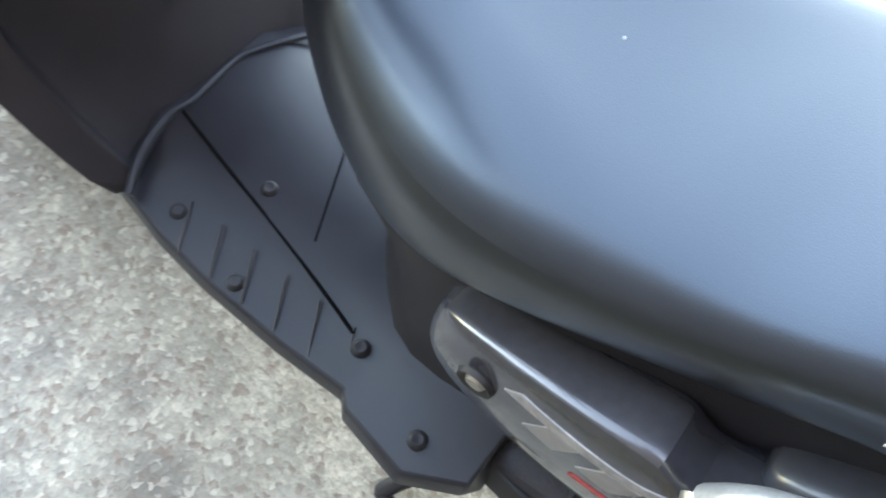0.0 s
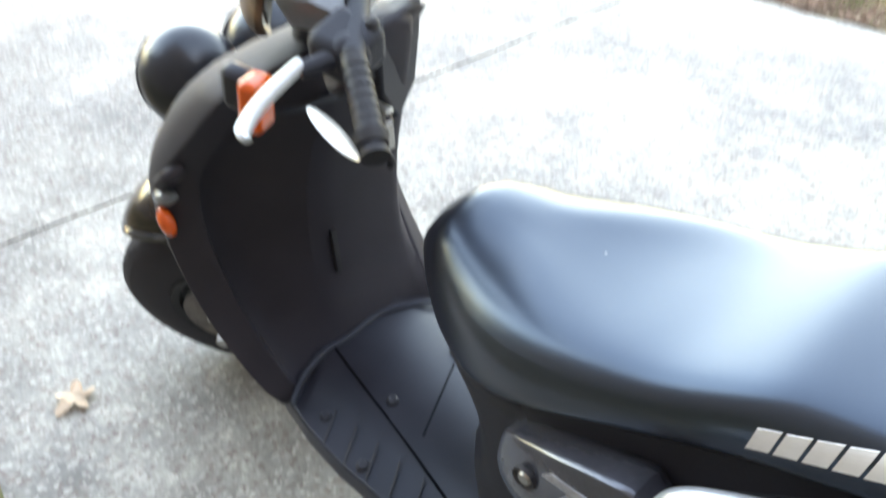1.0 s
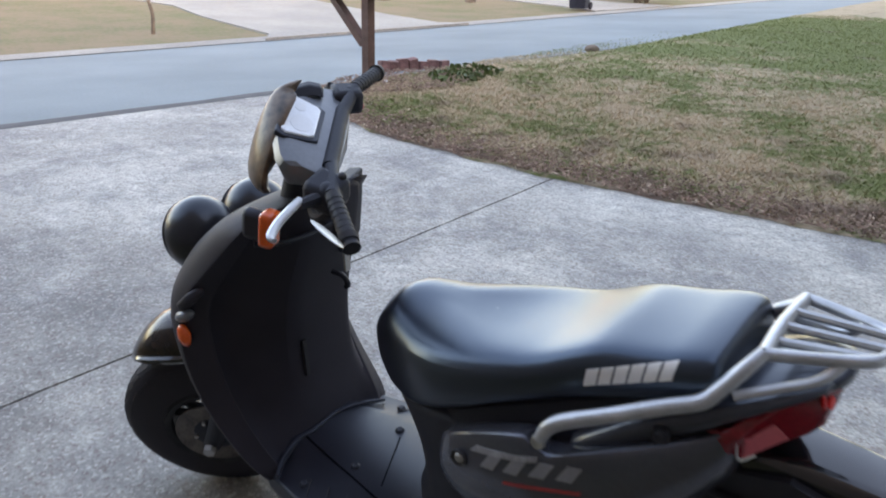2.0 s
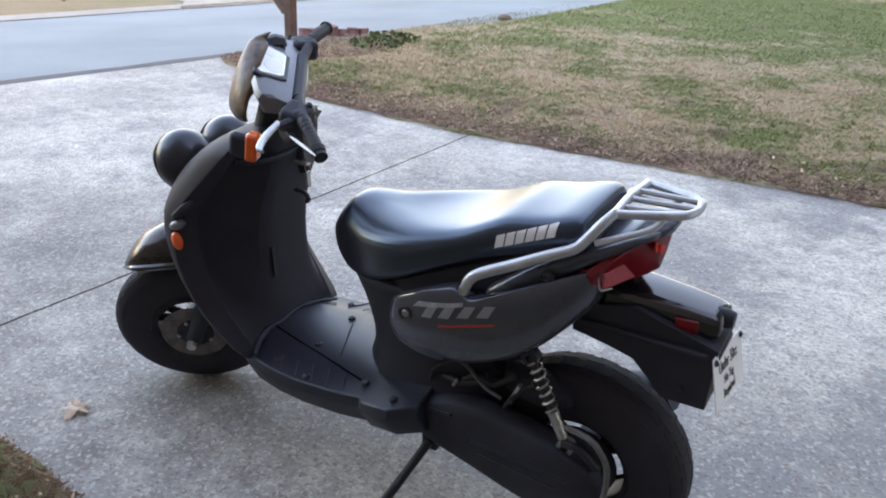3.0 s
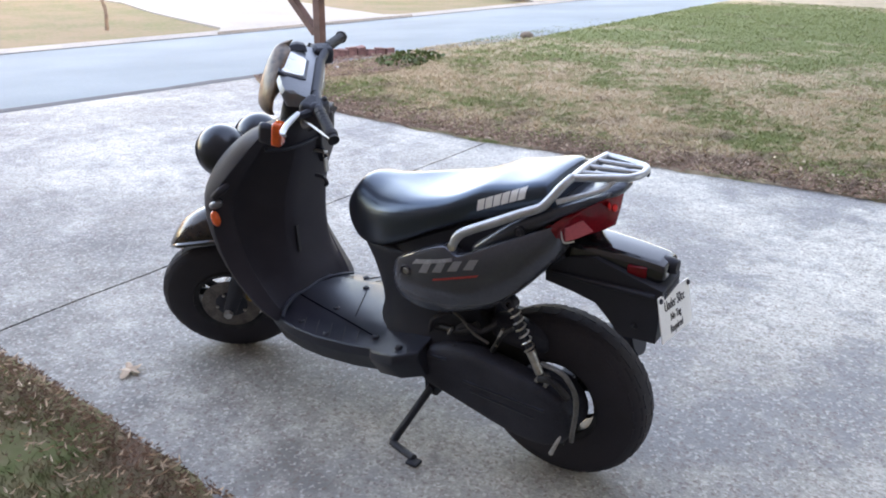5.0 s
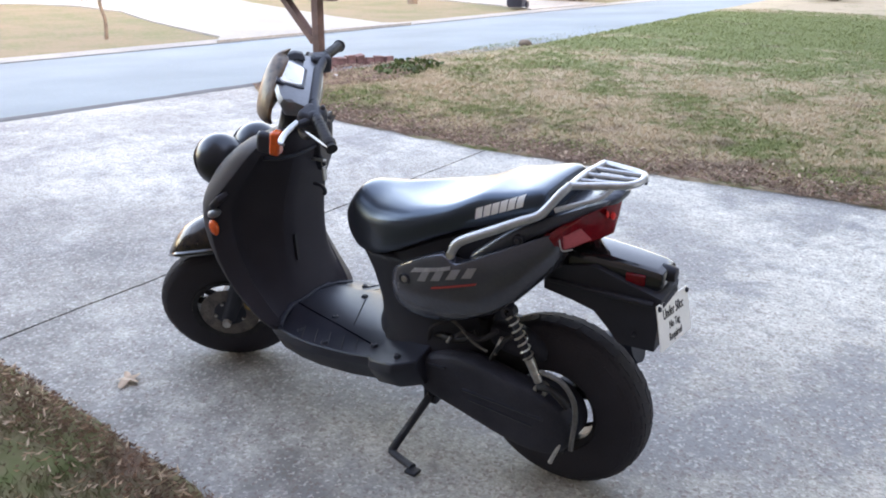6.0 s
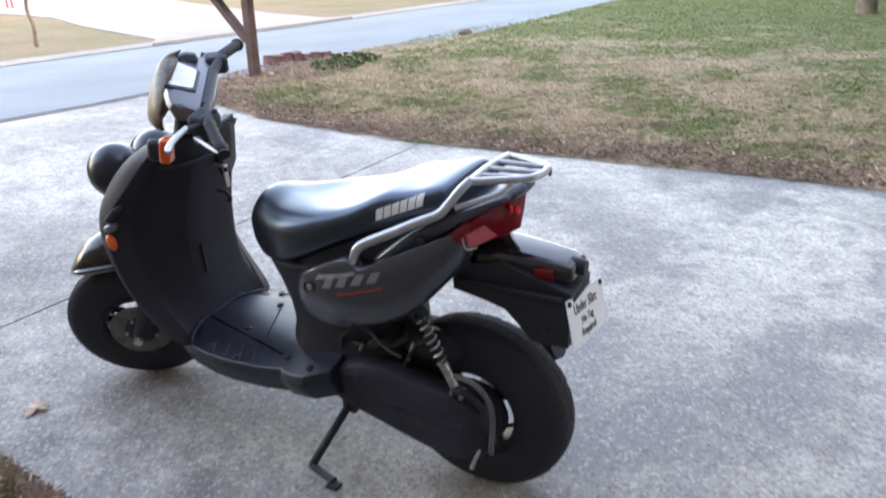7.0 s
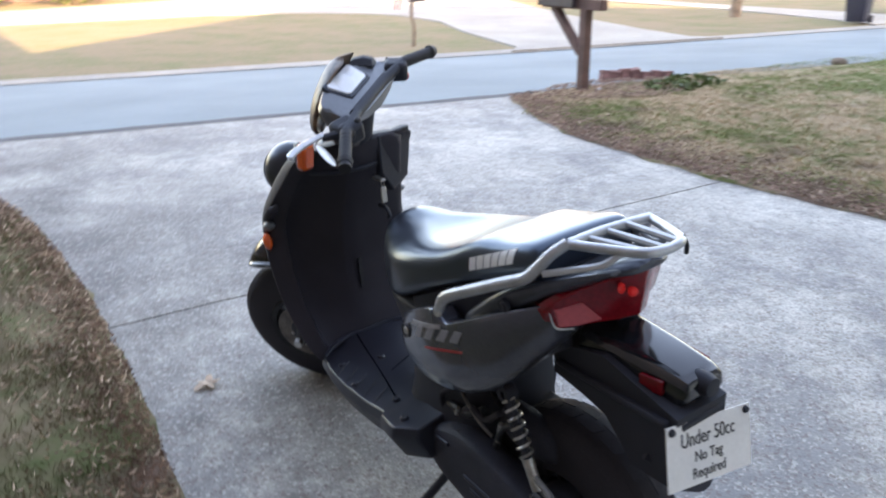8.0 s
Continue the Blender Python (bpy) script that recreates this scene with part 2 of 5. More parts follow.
def lawn_material(name, straw, green, low, high, mulch=(0.235, 0.165, 0.130), mlow=0.6, mhigh=0.75, green_far=0.0, brown_near=0.0):
    m = material(name, straw, 0.95, colour2=green, scale=0.95, fine=14, bump=0.5, spec=0.05)
    nt = m.node_tree
    ramp = [x for x in nt.nodes if x.type == "MAP_RANGE"][0]
    ramp.inputs["From Min"].default_value, ramp.inputs["From Max"].default_value = low, high
    mix = [x for x in nt.nodes if x.type == "MIX"][0]
    broad = [x for x in nt.nodes if x.type == "TEX_NOISE"][0]
    broad.inputs["Detail"].default_value, broad.inputs["Roughness"].default_value = 10, 0.7
    t = nt.nodes.new("ShaderNodeTexNoise")
    t.inputs["Scale"].default_value, t.inputs["Detail"].default_value = 2.2, 6
    co = [x for x in nt.nodes if x.type == "TEX_COORD"][0]
    nt.links.new(co.outputs["Object"], t.inputs["Vector"])
    r = nt.nodes.new("ShaderNodeMapRange")
    r.inputs["From Min"].default_value, r.inputs["From Max"].default_value = mlow, mhigh
    nt.links.new(t.outputs["Fac"], r.inputs["Value"])
    sep = nt.nodes.new("ShaderNodeSeparateXYZ")
    nt.links.new(co.outputs["Object"], sep.inputs[0])
    for goal, y0, y1, most in ((ramp, -6.5, -11.5, green_far), (ramp, -15.2, -17.8, -1.5 * green_far), (r, -4.6, -3.2, brown_near)):
        if most:
            g = nt.nodes.new("ShaderNodeMapRange")
            for key, val in zip(("From Min", "From Max", "To Min", "To Max"), (y0, y1, 0.0, most)):
                g.inputs[key].default_value = val
            nt.links.new(sep.outputs["Y"], g.inputs["Value"])
            plus = nt.nodes.new("ShaderNodeMath")
            nt.links.new(goal.inputs["Value"].links[0].from_socket, plus.inputs[0])
            nt.links.new(g.outputs[0], plus.inputs[1])
            nt.links.new(plus.outputs[0], goal.inputs["Value"])
    m2 = nt.nodes.new("ShaderNodeMix")
    m2.data_type = "RGBA"
    m2.inputs["B"].default_value = (*mulch, 1)
    nt.links.new(r.outputs[0], m2.inputs["Factor"])
    nt.links.new(mix.outputs["Result"], m2.inputs["A"])
    nt.links.new(m2.outputs["Result"], nt.nodes["Principled BSDF"].inputs["Base Color"])
    return m


LAWN = lawn_material("dormant_lawn", (0.42, 0.325, 0.225), (0.172, 0.190, 0.084), 0.46, 0.565, mlow=0.60, mhigh=0.78, green_far=0.15, brown_near=0.15)
# darker copy of the lawn colours, the left strip's shade put into them
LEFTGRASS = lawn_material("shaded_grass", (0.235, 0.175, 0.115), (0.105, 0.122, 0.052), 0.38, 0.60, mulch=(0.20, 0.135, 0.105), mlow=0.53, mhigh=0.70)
FARLAWN = lawn_material("far_lawn", (0.25, 0.195, 0.13), (0.15, 0.165, 0.08), 0.46, 0.66, mlow=0.7, mhigh=0.9)
BLADES = lawn_material("grass_blades", (0.56, 0.435, 0.300), (0.230, 0.256, 0.112), 0.46, 0.565, mlow=0.61, mhigh=0.80, green_far=0.15, brown_near=0.14)


# ---- building helpers ----
def mesh_from(verts, faces, name="mesh"):
    me = bpy.data.meshes.new(name)
    me.from_pydata([tuple(v) for v in verts], [], faces)
    me.update()
    return me


def finish(me, mat, smooth=True, angle=40):
    bm = bmesh.new()
    bm.from_mesh(me)
    bmesh.ops.remove_doubles(bm, verts=bm.verts, dist=1e-5)
    bmesh.ops.recalc_face_normals(bm, faces=bm.faces)
    if smooth:
        for f in bm.faces:
            f.smooth = True
        for e in bm.edges:
            if len(e.link_faces) == 2 and e.calc_face_angle(0) > radians(angle):
                e.smooth = False
    bm.to_mesh(me)
    bm.free()
    me.materials.append(mat)
    return me


def part(name, me, mat, parent=None, label="", m=None, sub=0, smooth=True, angle=40, bevel=0.0):
    """One mesh object under a thing or a part."""
    ob = new(name, finish(me, mat, smooth, angle))
    if parent is not None:
        ob.parent = parent
    if m is not None:
        ob.matrix_basis = m
    if bevel:
        bv = ob.modifiers.new("bevel", "BEVEL")
        bv.width, bv.segments, bv.limit_method, bv.angle_limit = bevel, 2, "ANGLE", radians(35)
    if sub:
        sb = ob.modifiers.new("subsurf", "SUBSURF")
        sb.levels = sb.render_levels = sub
    if label:
        ob["label"] = label
    return ob


def thing(name, label, category, m=None, group="", kind=""):
    ob = new(name)
    ob.empty_display_size = 0.1
    if m is not None:
        ob.matrix_basis = m
    return tagged(ob, label, category, group, kind)


def loft(rings, caps=True, closed=True):
    """A skin over rings of equally many points."""
    k, verts, faces = len(rings[0]), [], []
    for r in rings:
        verts += [tuple(p) for p in r]
    for i in range(len(rings) - 1):
        for j in range(k if closed else k - 1):
            a, b = i * k + j, i * k + (j + 1) % k
            faces.append((a, b, b + k, a + k))
    if caps and closed:
        faces.append(tuple(range(k)))
        faces.append(tuple(range((len(rings) - 1) * k, len(rings) * k)))
    return mesh_from(verts, faces)


def join(*meshes):
    verts, faces = [], []
    for me in meshes:
        n = len(verts)
        verts += [v.co.copy() for v in me.vertices]
        faces += [tuple(n + i for i in p.vertices) for p in me.polygons]
    return mesh_from(verts, faces)


def moved(me, m):
    me = me.copy()
    me.transform(m)
    return me


def spline(points, n=8):
    """A smooth run through points (Catmull-Rom)."""
    p = [Vector(q) for q in points]
    if len(p) < 3:
        return p
    p = [2 * p[0] - p[1]] + p + [2 * p[-1] - p[-2]]
    out = []
    for i in range(1, len(p) - 2):
        for k in range(n):
            t = k / n
            a, b, c, d = p[i - 1], p[i], p[i + 1], p[i + 2]
            out.append(0.5 * ((2 * b) + (c - a) * t + (2 * a - 5 * b + 4 * c - d) * t * t + (3 * b - a - 3 * c + d) * t**3))
    return out + [p[-2]]


def tube(points, r, sides=10, smooth=6, flat=1.0):
    """A bent bar; r may be one radius or one for each given point."""
    pts = spline(points, smooth) if smooth else [Vector(q) for q in points]
    n = len(pts)
    radii = [r] * n if isinstance(r, (int, float)) else [float(np.interp(i / (n - 1), np.linspace(0, 1, len(r)), r)) for i in range(n)]
    rings, side = [], None
    for i, p in enumerate(pts):
        way = (pts[min(i + 1, n - 1)] - pts[max(i - 1, 0)]).normalized()
        if side is None:
            side = way.orthogonal().normalized()
        side = (side - way * side.dot(way)).normalized()
        up = way.cross(side)
        rings.append([p + radii[i] * (math.cos(a) * side + flat * math.sin(a) * up) for a in (2 * math.pi * k / sides for k in range(sides))])
    return loft(rings)


def lathe(profile, steps=32, axis="Y"):
    """Turns (radius, along) points round an axis through the origin."""
    rings = []
    for k in range(steps + 1):
        a = 2 * math.pi * k / steps
        c, s = math.cos(a), math.sin(a)
        if axis == "Y":
            rings.append([(r * c, h, r * s) for r, h in profile])
        elif axis == "Z":
            rings.append([(r * c, r * s, h) for r, h in profile])
        else:
            rings.append([(h, r * c, r * s) for r, h in profile])
    return loft(rings, caps=False, closed=False)


def box(x0, x1, y0, y1, z0, z1):
    v = [(x, y, z) for x in (x0, x1) for y in (y0, y1) for z in (z0, z1)]
    return mesh_from(v, [(0, 1, 3, 2), (4, 6, 7, 5), (0, 4, 5, 1), (2, 3, 7, 6), (0, 2, 6, 4), (1, 5, 7, 3)])


def slab(outline, z0, z1):
    """A plate from an outline of (x, y), from z0 up to z1."""
    n = len(outline)
    v = [(x, y, z0) for x, y in outline] + [(x, y, z1) for x, y in outline]
    return mesh_from(v, [tuple(range(n)), tuple(range(n, 2 * n))] + [(i, (i + 1) % n, n + (i + 1) % n, n + i) for i in range(n)])


def pillow(outline, y_in, y_edge, y_out, side=1):
    """A bulged shell whose outline (x, z) lies in an upright plane along the vehicle; side -1 mirrors it."""
    p = [Vector((x, 0, z)) for x, z in outline]
    mid = sum(p, Vector()) / len(p)
    rings = []
    for f, y in ((0.97, y_in), (1.0, y_edge), (0.995, y_edge + 0.42 * (y_out - y_edge)), (0.96, y_edge + 0.82 * (y_out - y_edge)), (0.82, y_edge + 0.96 * (y_out - y_edge)), (0.45, y_out)):
        rings.append([(q.x * f + mid.x * (1 - f), side * y, q.z * f + mid.z * (1 - f)) for q in p])
    return loft(rings)


def ellipsoid(c, r, seg=20, rings_=12):
    out = []
    for i in range(rings_ + 1):
        a = math.pi * i / rings_
        out.append([(c[0] + r[0] * math.sin(a) * math.cos(b), c[1] + r[1] * math.sin(a) * math.sin(b), c[2] + r[2] * math.cos(a)) for b in (2 * math.pi * k / seg for k in range(seg))])
    return loft(out, caps=False)


def text_mesh(words, size, depth=0.0006):
    cu = bpy.data.curves.new("words", "FONT")
    cu.body, cu.size, cu.extrude, cu.align_x = words, size, depth, "CENTER"
    ob = bpy.data.objects.new("words", cu)
    me = bpy.data.meshes.new_from_object(ob)
    bpy.data.objects.remove(ob)
    bpy.data.curves.remove(cu)
    return me


# ---- the ground ----
def near_edge(y):
    return 5.76 + 0.155 * max(y, -9.0) + 0.118 * min(0.0, y + 9.0)


def far_edge(y):
    return 11.25 + 0.168 * max(y, -9.0) + 0.135 * min(0.0, y + 9.0)


FALL = -0.30


def base_height(x, y):
    a, b = near_edge(y), far_edge(y)
    return FALL * min(1.0, max(0.0, (x - a) / (b - a)))


def sheet(x0, x1, nx, y0, y1, ny, height):
    xs, ys = np.linspace(x0, x1, nx), np.linspace(y0, y1, ny)
    v = [(x, y, height(x, y)) for x in xs for y in ys]
    f = [(i * ny + j, (i + 1) * ny + j, (i + 1) * ny + j + 1, i * ny + j + 1) for i in range(nx - 1) for j in range(ny - 1)]
    return mesh_from(v, f)


RIM = [(-6.2, 0.60), (0.2, 0.68), (0.67, 0.65), (1.1, 0.605), (1.6, 0.565), (2.4, 0.54), (3.0, 0.55), (3.5, 0.575), (4.2, 0.68), (5.0, 0.90), (5.95, 1.35)]
RIM_R = [(-6.2, -3.10), (0.0, -3.11), (1.0, -3.05), (2.1, -2.99), (2.8, -3.05), (3.5, -3.13), (4.15, -3.36), (4.96, -3.73), (5.2, -3.92)]



def left_rim(x):
    return float(np.interp(x, [p[0] for p in RIM], [p[1] for p in RIM]))


def right_rim(x):
    return float(np.interp(x, [p[0] for p in RIM_R], [p[1] for p in RIM_R]))


ground = part("ground", sheet(-90, 320, 83, -220, 220, 89, lambda x, y: base_height(x, y) - 0.09), SOIL)
tagged(ground, "brown soil reaching out to the horizon", "ground", kind="structure")


def lawn_height(x, y):
    d = min(abs(y - left_rim(x)), abs(y - right_rim(x)))
    return base_height(x, y) + 0.012 * noise.noise((x * 1.3, y * 1.3, 0)) + 0.008 * noise.noise((x * 6, y * 6, 3)) + 0.008 + 0.02 * min(1, d / 0.6)


def strip(inner, outer, nx, ny, height, xs):
    """A sheet between two edge lines given as functions of x."""
    v, f = [], []
    for x in xs:
        a, b = inner(x), outer(x)
        for j in range(ny):
            k = (j / (ny - 1)) ** 1.8
            y = a + (b - a) * k
            xx = min(x, near_edge(y) - 0.03) if x > 4.5 else x
            v.append((xx, y, height(xx, y) if j else 0.0015))
    n = len(xs)
    f = [(i * ny + j, (i + 1) * ny + j, (i + 1) * ny + j + 1, i * ny + j + 1) for i in range(n - 1) for j in range(ny - 1)]
    return mesh_from(v, f)


XS = list(np.linspace(-6.2, 5.9, 122))
rough_edge = lambda x, s: 0.045 * noise.noise((x * 4.0, s, 0)) + 0.03 * noise.noise((x * 15, s, 5))
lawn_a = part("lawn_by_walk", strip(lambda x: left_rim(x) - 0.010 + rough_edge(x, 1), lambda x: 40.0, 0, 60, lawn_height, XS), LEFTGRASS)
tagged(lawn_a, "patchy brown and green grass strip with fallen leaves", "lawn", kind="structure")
lawn_b = part("lawn_front", strip(lambda x: right_rim(x) + 0.035 + rough_edge(x, 9), lambda x: -45.0, 0, 80, lawn_height, XS), LAWN)
tagged(lawn_b, "dormant tan lawn with green patches beside the drive", "lawn", kind="structure")

# driveway of two poured slabs with a joint between them
drive = thing("driveway", "pale speckled concrete driveway with a cross joint", "driveway", kind="structure")
JOINT = 2.03


def slab_outline(x0, x1):
    xs = [x for x in np.arange(x0, x1, 0.25)] + [x1]
    low = [(min(x, near_edge(right_rim(x)) - 0.012), right_rim(x)) for x in xs]
    high = [(min(x, near_edge(left_rim(x)) - 0.012), left_rim(x) + 0.07) for x in xs]
    return low + high[::-1]


def crackline(y):
    return JOINT + 0.006 * noise.noise((y * 3, 0, 0)) + 0.004 * noise.noise((y * 14, 2, 0))


ys = list(np.linspace(-2.99, 0.615, 60))
front = [(x, y) for x, y in slab_outline(JOINT, 5.95) if x > JOINT + 0.02]
lo = [p for p in front if p[1] < -1]
hi = [p for p in front if p[1] >= -1]
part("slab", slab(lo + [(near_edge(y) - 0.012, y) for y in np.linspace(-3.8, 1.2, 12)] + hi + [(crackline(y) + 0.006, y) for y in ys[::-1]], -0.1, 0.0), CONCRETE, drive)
back = [(x, y) for x, y in slab_outline(-6.2, JOINT) if x < JOINT - 0.02]
lo = [p for p in back if p[1] < -1]
hi = [p for p in back if p[1] >= -1]
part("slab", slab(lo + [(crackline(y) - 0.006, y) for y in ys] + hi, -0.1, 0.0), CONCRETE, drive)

# road, a dark line along its near seam and the pale gutter across it
yy = list(np.linspace(-150, 60, 106))
v, f = [], []
for y in yy:
    for k in range(7):
        x = near_edge(y) + (far_edge(y) - near_edge(y)) * k / 6
        v.append((x, y, FALL * k / 6 + 0.006 * math.sin(math.pi * k / 6) - 0.006))
f = [(i * 7 + j, (i + 1) * 7 + j, (i + 1) * 7 + j + 1, i * 7 + j + 1) for i in range(len(yy) - 1) for j in range(6)]
tagged(part("road", mesh_from(v, f), ASPHALT), "worn grey asphalt road with no markings", "road", kind="structure")


def ribbon(edge, w0, w1, z, wobble=0.0):
    v = []
    for y in np.arange(-60, 30, 0.25):
        x = edge(y)
        for w in (w0, w1 + wobble * noise.noise((y * 2.5, 0, w1))):
            v.append((x + w, y, z + (0.0 if w == w0 else 0.002)))
    n = len(v) // 2
    return mesh_from(v, [(2 * i, 2 * i + 2, 2 * i + 3, 2 * i + 1) for i in range(n - 1)])


tagged(part("road_seam", ribbon(near_edge, 0.0, 0.13, 0.001, 0.05), SEAM), "dark line along the asphalt edge", "gutter", kind="structure")
v = []
for y in np.arange(-60, 30, 0.5):
    x = far_edge(y)
    v += [(x - 0.02, y, FALL + 0.006), (x + 0.30, y, FALL + 0.03), (x + 0.32, y, FALL - 0.02)]
n = len(v) // 3
tagged(part("gutter", mesh_from(v, [(3 * i + k, 3 * i + 3 + k, 3 * i + 4 + k, 3 * i + 1 + k) for i in range(n - 1) for k in (0, 1)]), PALECON), "pale concrete gutter along the far road edge", "gutter", kind="structure")


def far_height(x, y):
    return FALL + 0.02 + 0.02 * noise.noise((x * 0.4, y * 0.4, 7))


v, f = [], []
fy = list(np.linspace(-70, 40, 90))
for y in fy:
    for k in range(40):
        x = far_edge(y) + 0.3 + 60 * (k / 39) ** 2
        v.append((x, y, far_height(x, y) if k else FALL))
f = [(i * 40 + j, (i + 1) * 40 + j, (i + 1) * 40 + j + 1, i * 40 + j + 1) for i in range(len(fy) - 1) for j in range(39)]
tagged(part("lawn_across", mesh_from(v, f), FARLAWN), "tan winter lawn across the road with sunlit strips", "lawn", kind="structure")
OPP = [(9.98, -7.7), (10.4, -8.15), (13.4, -9.1), (15.9, -10.2), (18.0, -10.5), (19.6, -10.0), (21.0, -8.6), (21.8, -6.5), (21.9, -1.7), (21.9, 8), (27, 8), (27.2, -2), (31, -10), (31, -23), (24, -18), (15.7, -14.05), (11.5, -12.4), (9.75, -11.9), (9.3, -12.3)]
tagged(part("drive_across", slab(OPP, FALL - 0.1, FALL + 0.045), PALECON), "pale concrete drive curving up to a house", "driveway", kind="structure")
SIDE = [(8.95, -17.0), (10.2, -17.6), (14, -18.75), (20.4, -19.4), (30, -20.0), (30, -21.2), (20.4, -20.7), (14, -20.2), (10, -20.1), (8.4, -20.4)]
tagged(part("second_drive_across", slab(SIDE, FALL - 0.1, FALL + 0.05), PALECON), "narrow pale concrete drive of the next house", "driveway", kind="structure")

# a plain house added on the side that is never seen, to block sky light
nb = thing("unseen_side_house", "plain dark unseen house added beside the drive to block sky", "house", pose(4.0, 6.5, 0))
part("wall", box(-14, 13, 0, 8, -0.1, 5.2), HOMEWALL, nb, smooth=False)
part("roof", mesh_from([(x, y, z) for x in (-14.4, 13.4) for y, z in ((-0.5, 5.2), (4, 7.2), (8.5, 5.2))], [(0, 1, 2), (5, 4, 3), (0, 3, 4, 1), (1, 4, 5, 2), (2, 5, 3, 0)]), ROOF, nb, smooth=False)

# the house behind, out of view, which shades the drive
house = thing("home_house", "dark gabled two-storey house with a garage door", "house", pose(-6.6, -8.5, 0))
gab = [(-9.5, 0), (9.5, 0), (9.5, 4.2), (0, 7.0), (-9.5, 4.2)]
v = [(x, y, z) for x in (-4.0, 4.2) for y, z in gab]
part("wall", mesh_from(v, [(0, 1, 2, 3, 4), (9, 8, 7, 6, 5), (0, 5, 6, 1), (1, 6, 7, 2), (4, 9, 5, 0)]), HOMEWALL, house, smooth=False)
for s in (1, -1):
    e, r = Vector((0, s * 9.9, 4.08)), Vector((0, 0, 7.0))
    v = [(x, q.y, q.z + dz) for x in (-4.4, 4.6) for q in (e, r) for dz in (0.02, 0.2)]
    part("roof", mesh_from(v, [(0, 1, 3, 2), (4, 6, 7, 5), (0, 4, 5, 1), (2, 3, 7, 6), (0, 2, 6, 4), (1, 5, 7, 3)]), ROOF, house, smooth=False)
gd = part("garage_door", box(4.2, 4.26, 5.6, 8.9, 0.0, 2.2), SIDING, house, smooth=False)
for k in range(4):
    part("panel", box(4.26, 4.28, 5.65, 8.85, 0.05 + k * 0.54, 0.55 + k * 0.54), SIDING, gd, smooth=False)


# unseen wings and link, added to cut sky light and close sun gaps
part("unseen_wing", box(-4.0, 9.6, 11.0, 20, 0, 8.5), TANWALL, house, smooth=False)
part("unseen_side_wing", box(-4.0, 3.2, -18.5, -9.5, 0, 6.0), HOMEWALL, house, smooth=False)
part("link", box(-4.0, 3.6, 9.5, 11.0, 0, 6.5), HOMEWALL, house, smooth=False)
part("unseen_wing_roof", box(-4.4, 10.0, 10.6, 20.4, 8.5, 8.75), ROOF, house, smooth=False)


def blades(count, area, height, spread, seed, tall=0.05, keep=None, lean=0.6):
    """Short grass: narrow leaning slips, in one mesh."""
    rng = np.random.default_rng(seed)
    v, f = [], []
    while len(f) < count:
        x, y = area(rng)
        if keep and not keep(x, y, rng):
            continue
        z = height(x, y)
        a, r, b, c2, d2 = rng.random(5)
        a, h, w = 6.283 * a, tall * (0.4 + 0.7 * r), (0.0025 + 0.0025 * b) * spread
        lx, ly = (c2 - 0.5) * 3 * lean * h, (d2 - 0.5) * 3 * lean * h
        n = len(v)
        c, s = math.cos(a) * w, math.sin(a) * w
        v += [(x - c, y - s, z - 0.004), (x + c, y + s, z - 0.004), (x + lx, y + ly, z + h * 0.8)]
        f.append((n, n + 1, n + 2))
    return mesh_from(v, f)


def litter(count, area, height, seed, size=0.03, slim=1.0):
    """Curled fallen leaves and chips lying flat, in one mesh."""
    rng = np.random.default_rng(seed)
    v, f = [], []
    for _ in range(count):
        x, y = area(rng)
        z = height(x, y) + 0.006 + rng.uniform(0, 0.02)
        a, l, w = rng.uniform(0, 6.28), size * rng.uniform(0.4, 1.3), slim * size * rng.uniform(0.12, 0.5)
        t, u = rng.normal(0, 0.35, 2)
        c, s = math.cos(a), math.sin(a)
        n = len(v)
        for p, q, h in ((-l, 0, 0.006), (-0.2 * l, -w, 0.0), (l, 0, 0.006), (0.1 * l, w, 0.0)):
            v.append((x + p * c - q * s, y + p * s + q * c, z + h + t * p + u * q))
        f += [(n, n + 1, n + 2), (n, n + 2, n + 3)]
    return mesh_from(v, f)


def clump(x, y, rng, f=1.2, bias=0.0):
    return noise.noise((x * f, y * f, 11)) + 0.5 * noise.noise((x * 4 * f, y * 4 * f, 4)) + bias > rng.uniform(-0.5, 0.6)


near_left = lambda r: (lambda x: (x, left_rim(x) + 0.07 + abs(r.normal(0, 0.8))))(r.uniform(-1.2, 5.4))
near_right = lambda r: (lambda x: (x, right_rim(x) - 0.02 - abs(r.normal(0, 2.2))))(r.uniform(-2.5, 5.0))
mid_right = lambda r: (r.uniform(-3, 4.4), r.uniform(-17, -3.3))
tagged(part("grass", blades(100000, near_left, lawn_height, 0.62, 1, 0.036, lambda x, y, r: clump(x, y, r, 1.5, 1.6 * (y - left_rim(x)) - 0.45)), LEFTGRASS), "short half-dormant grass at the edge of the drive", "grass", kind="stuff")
tagged(part("grass", blades(150000, near_right, lawn_height, 1.15, 2, 0.030, None, 1.0), BLADES), "short half-dormant grass on the front lawn", "grass", kind="stuff")
tagged(part("grass", blades(110000, mid_right, lawn_height, 1.75, 3, 0.032, None, 1.0), BLADES), "short half-dormant grass further down the lawn", "grass", kind="stuff")
edge_left = lambda r: (lambda x: (x, left_rim(x) - 0.005 + abs(r.normal(0, 0.10))))(r.uniform(-0.8, 5.2))
wide_left = lambda r: (lambda x: (x, left_rim(x) + 0.005 + abs(r.normal(0, 0.32))))(r.uniform(-0.8, 5.2))
edge_right = lambda r: (lambda x: (x, right_rim(x) + 0.06 - abs(r.normal(0, 0.24))))(r.uniform(-2, 5.1))
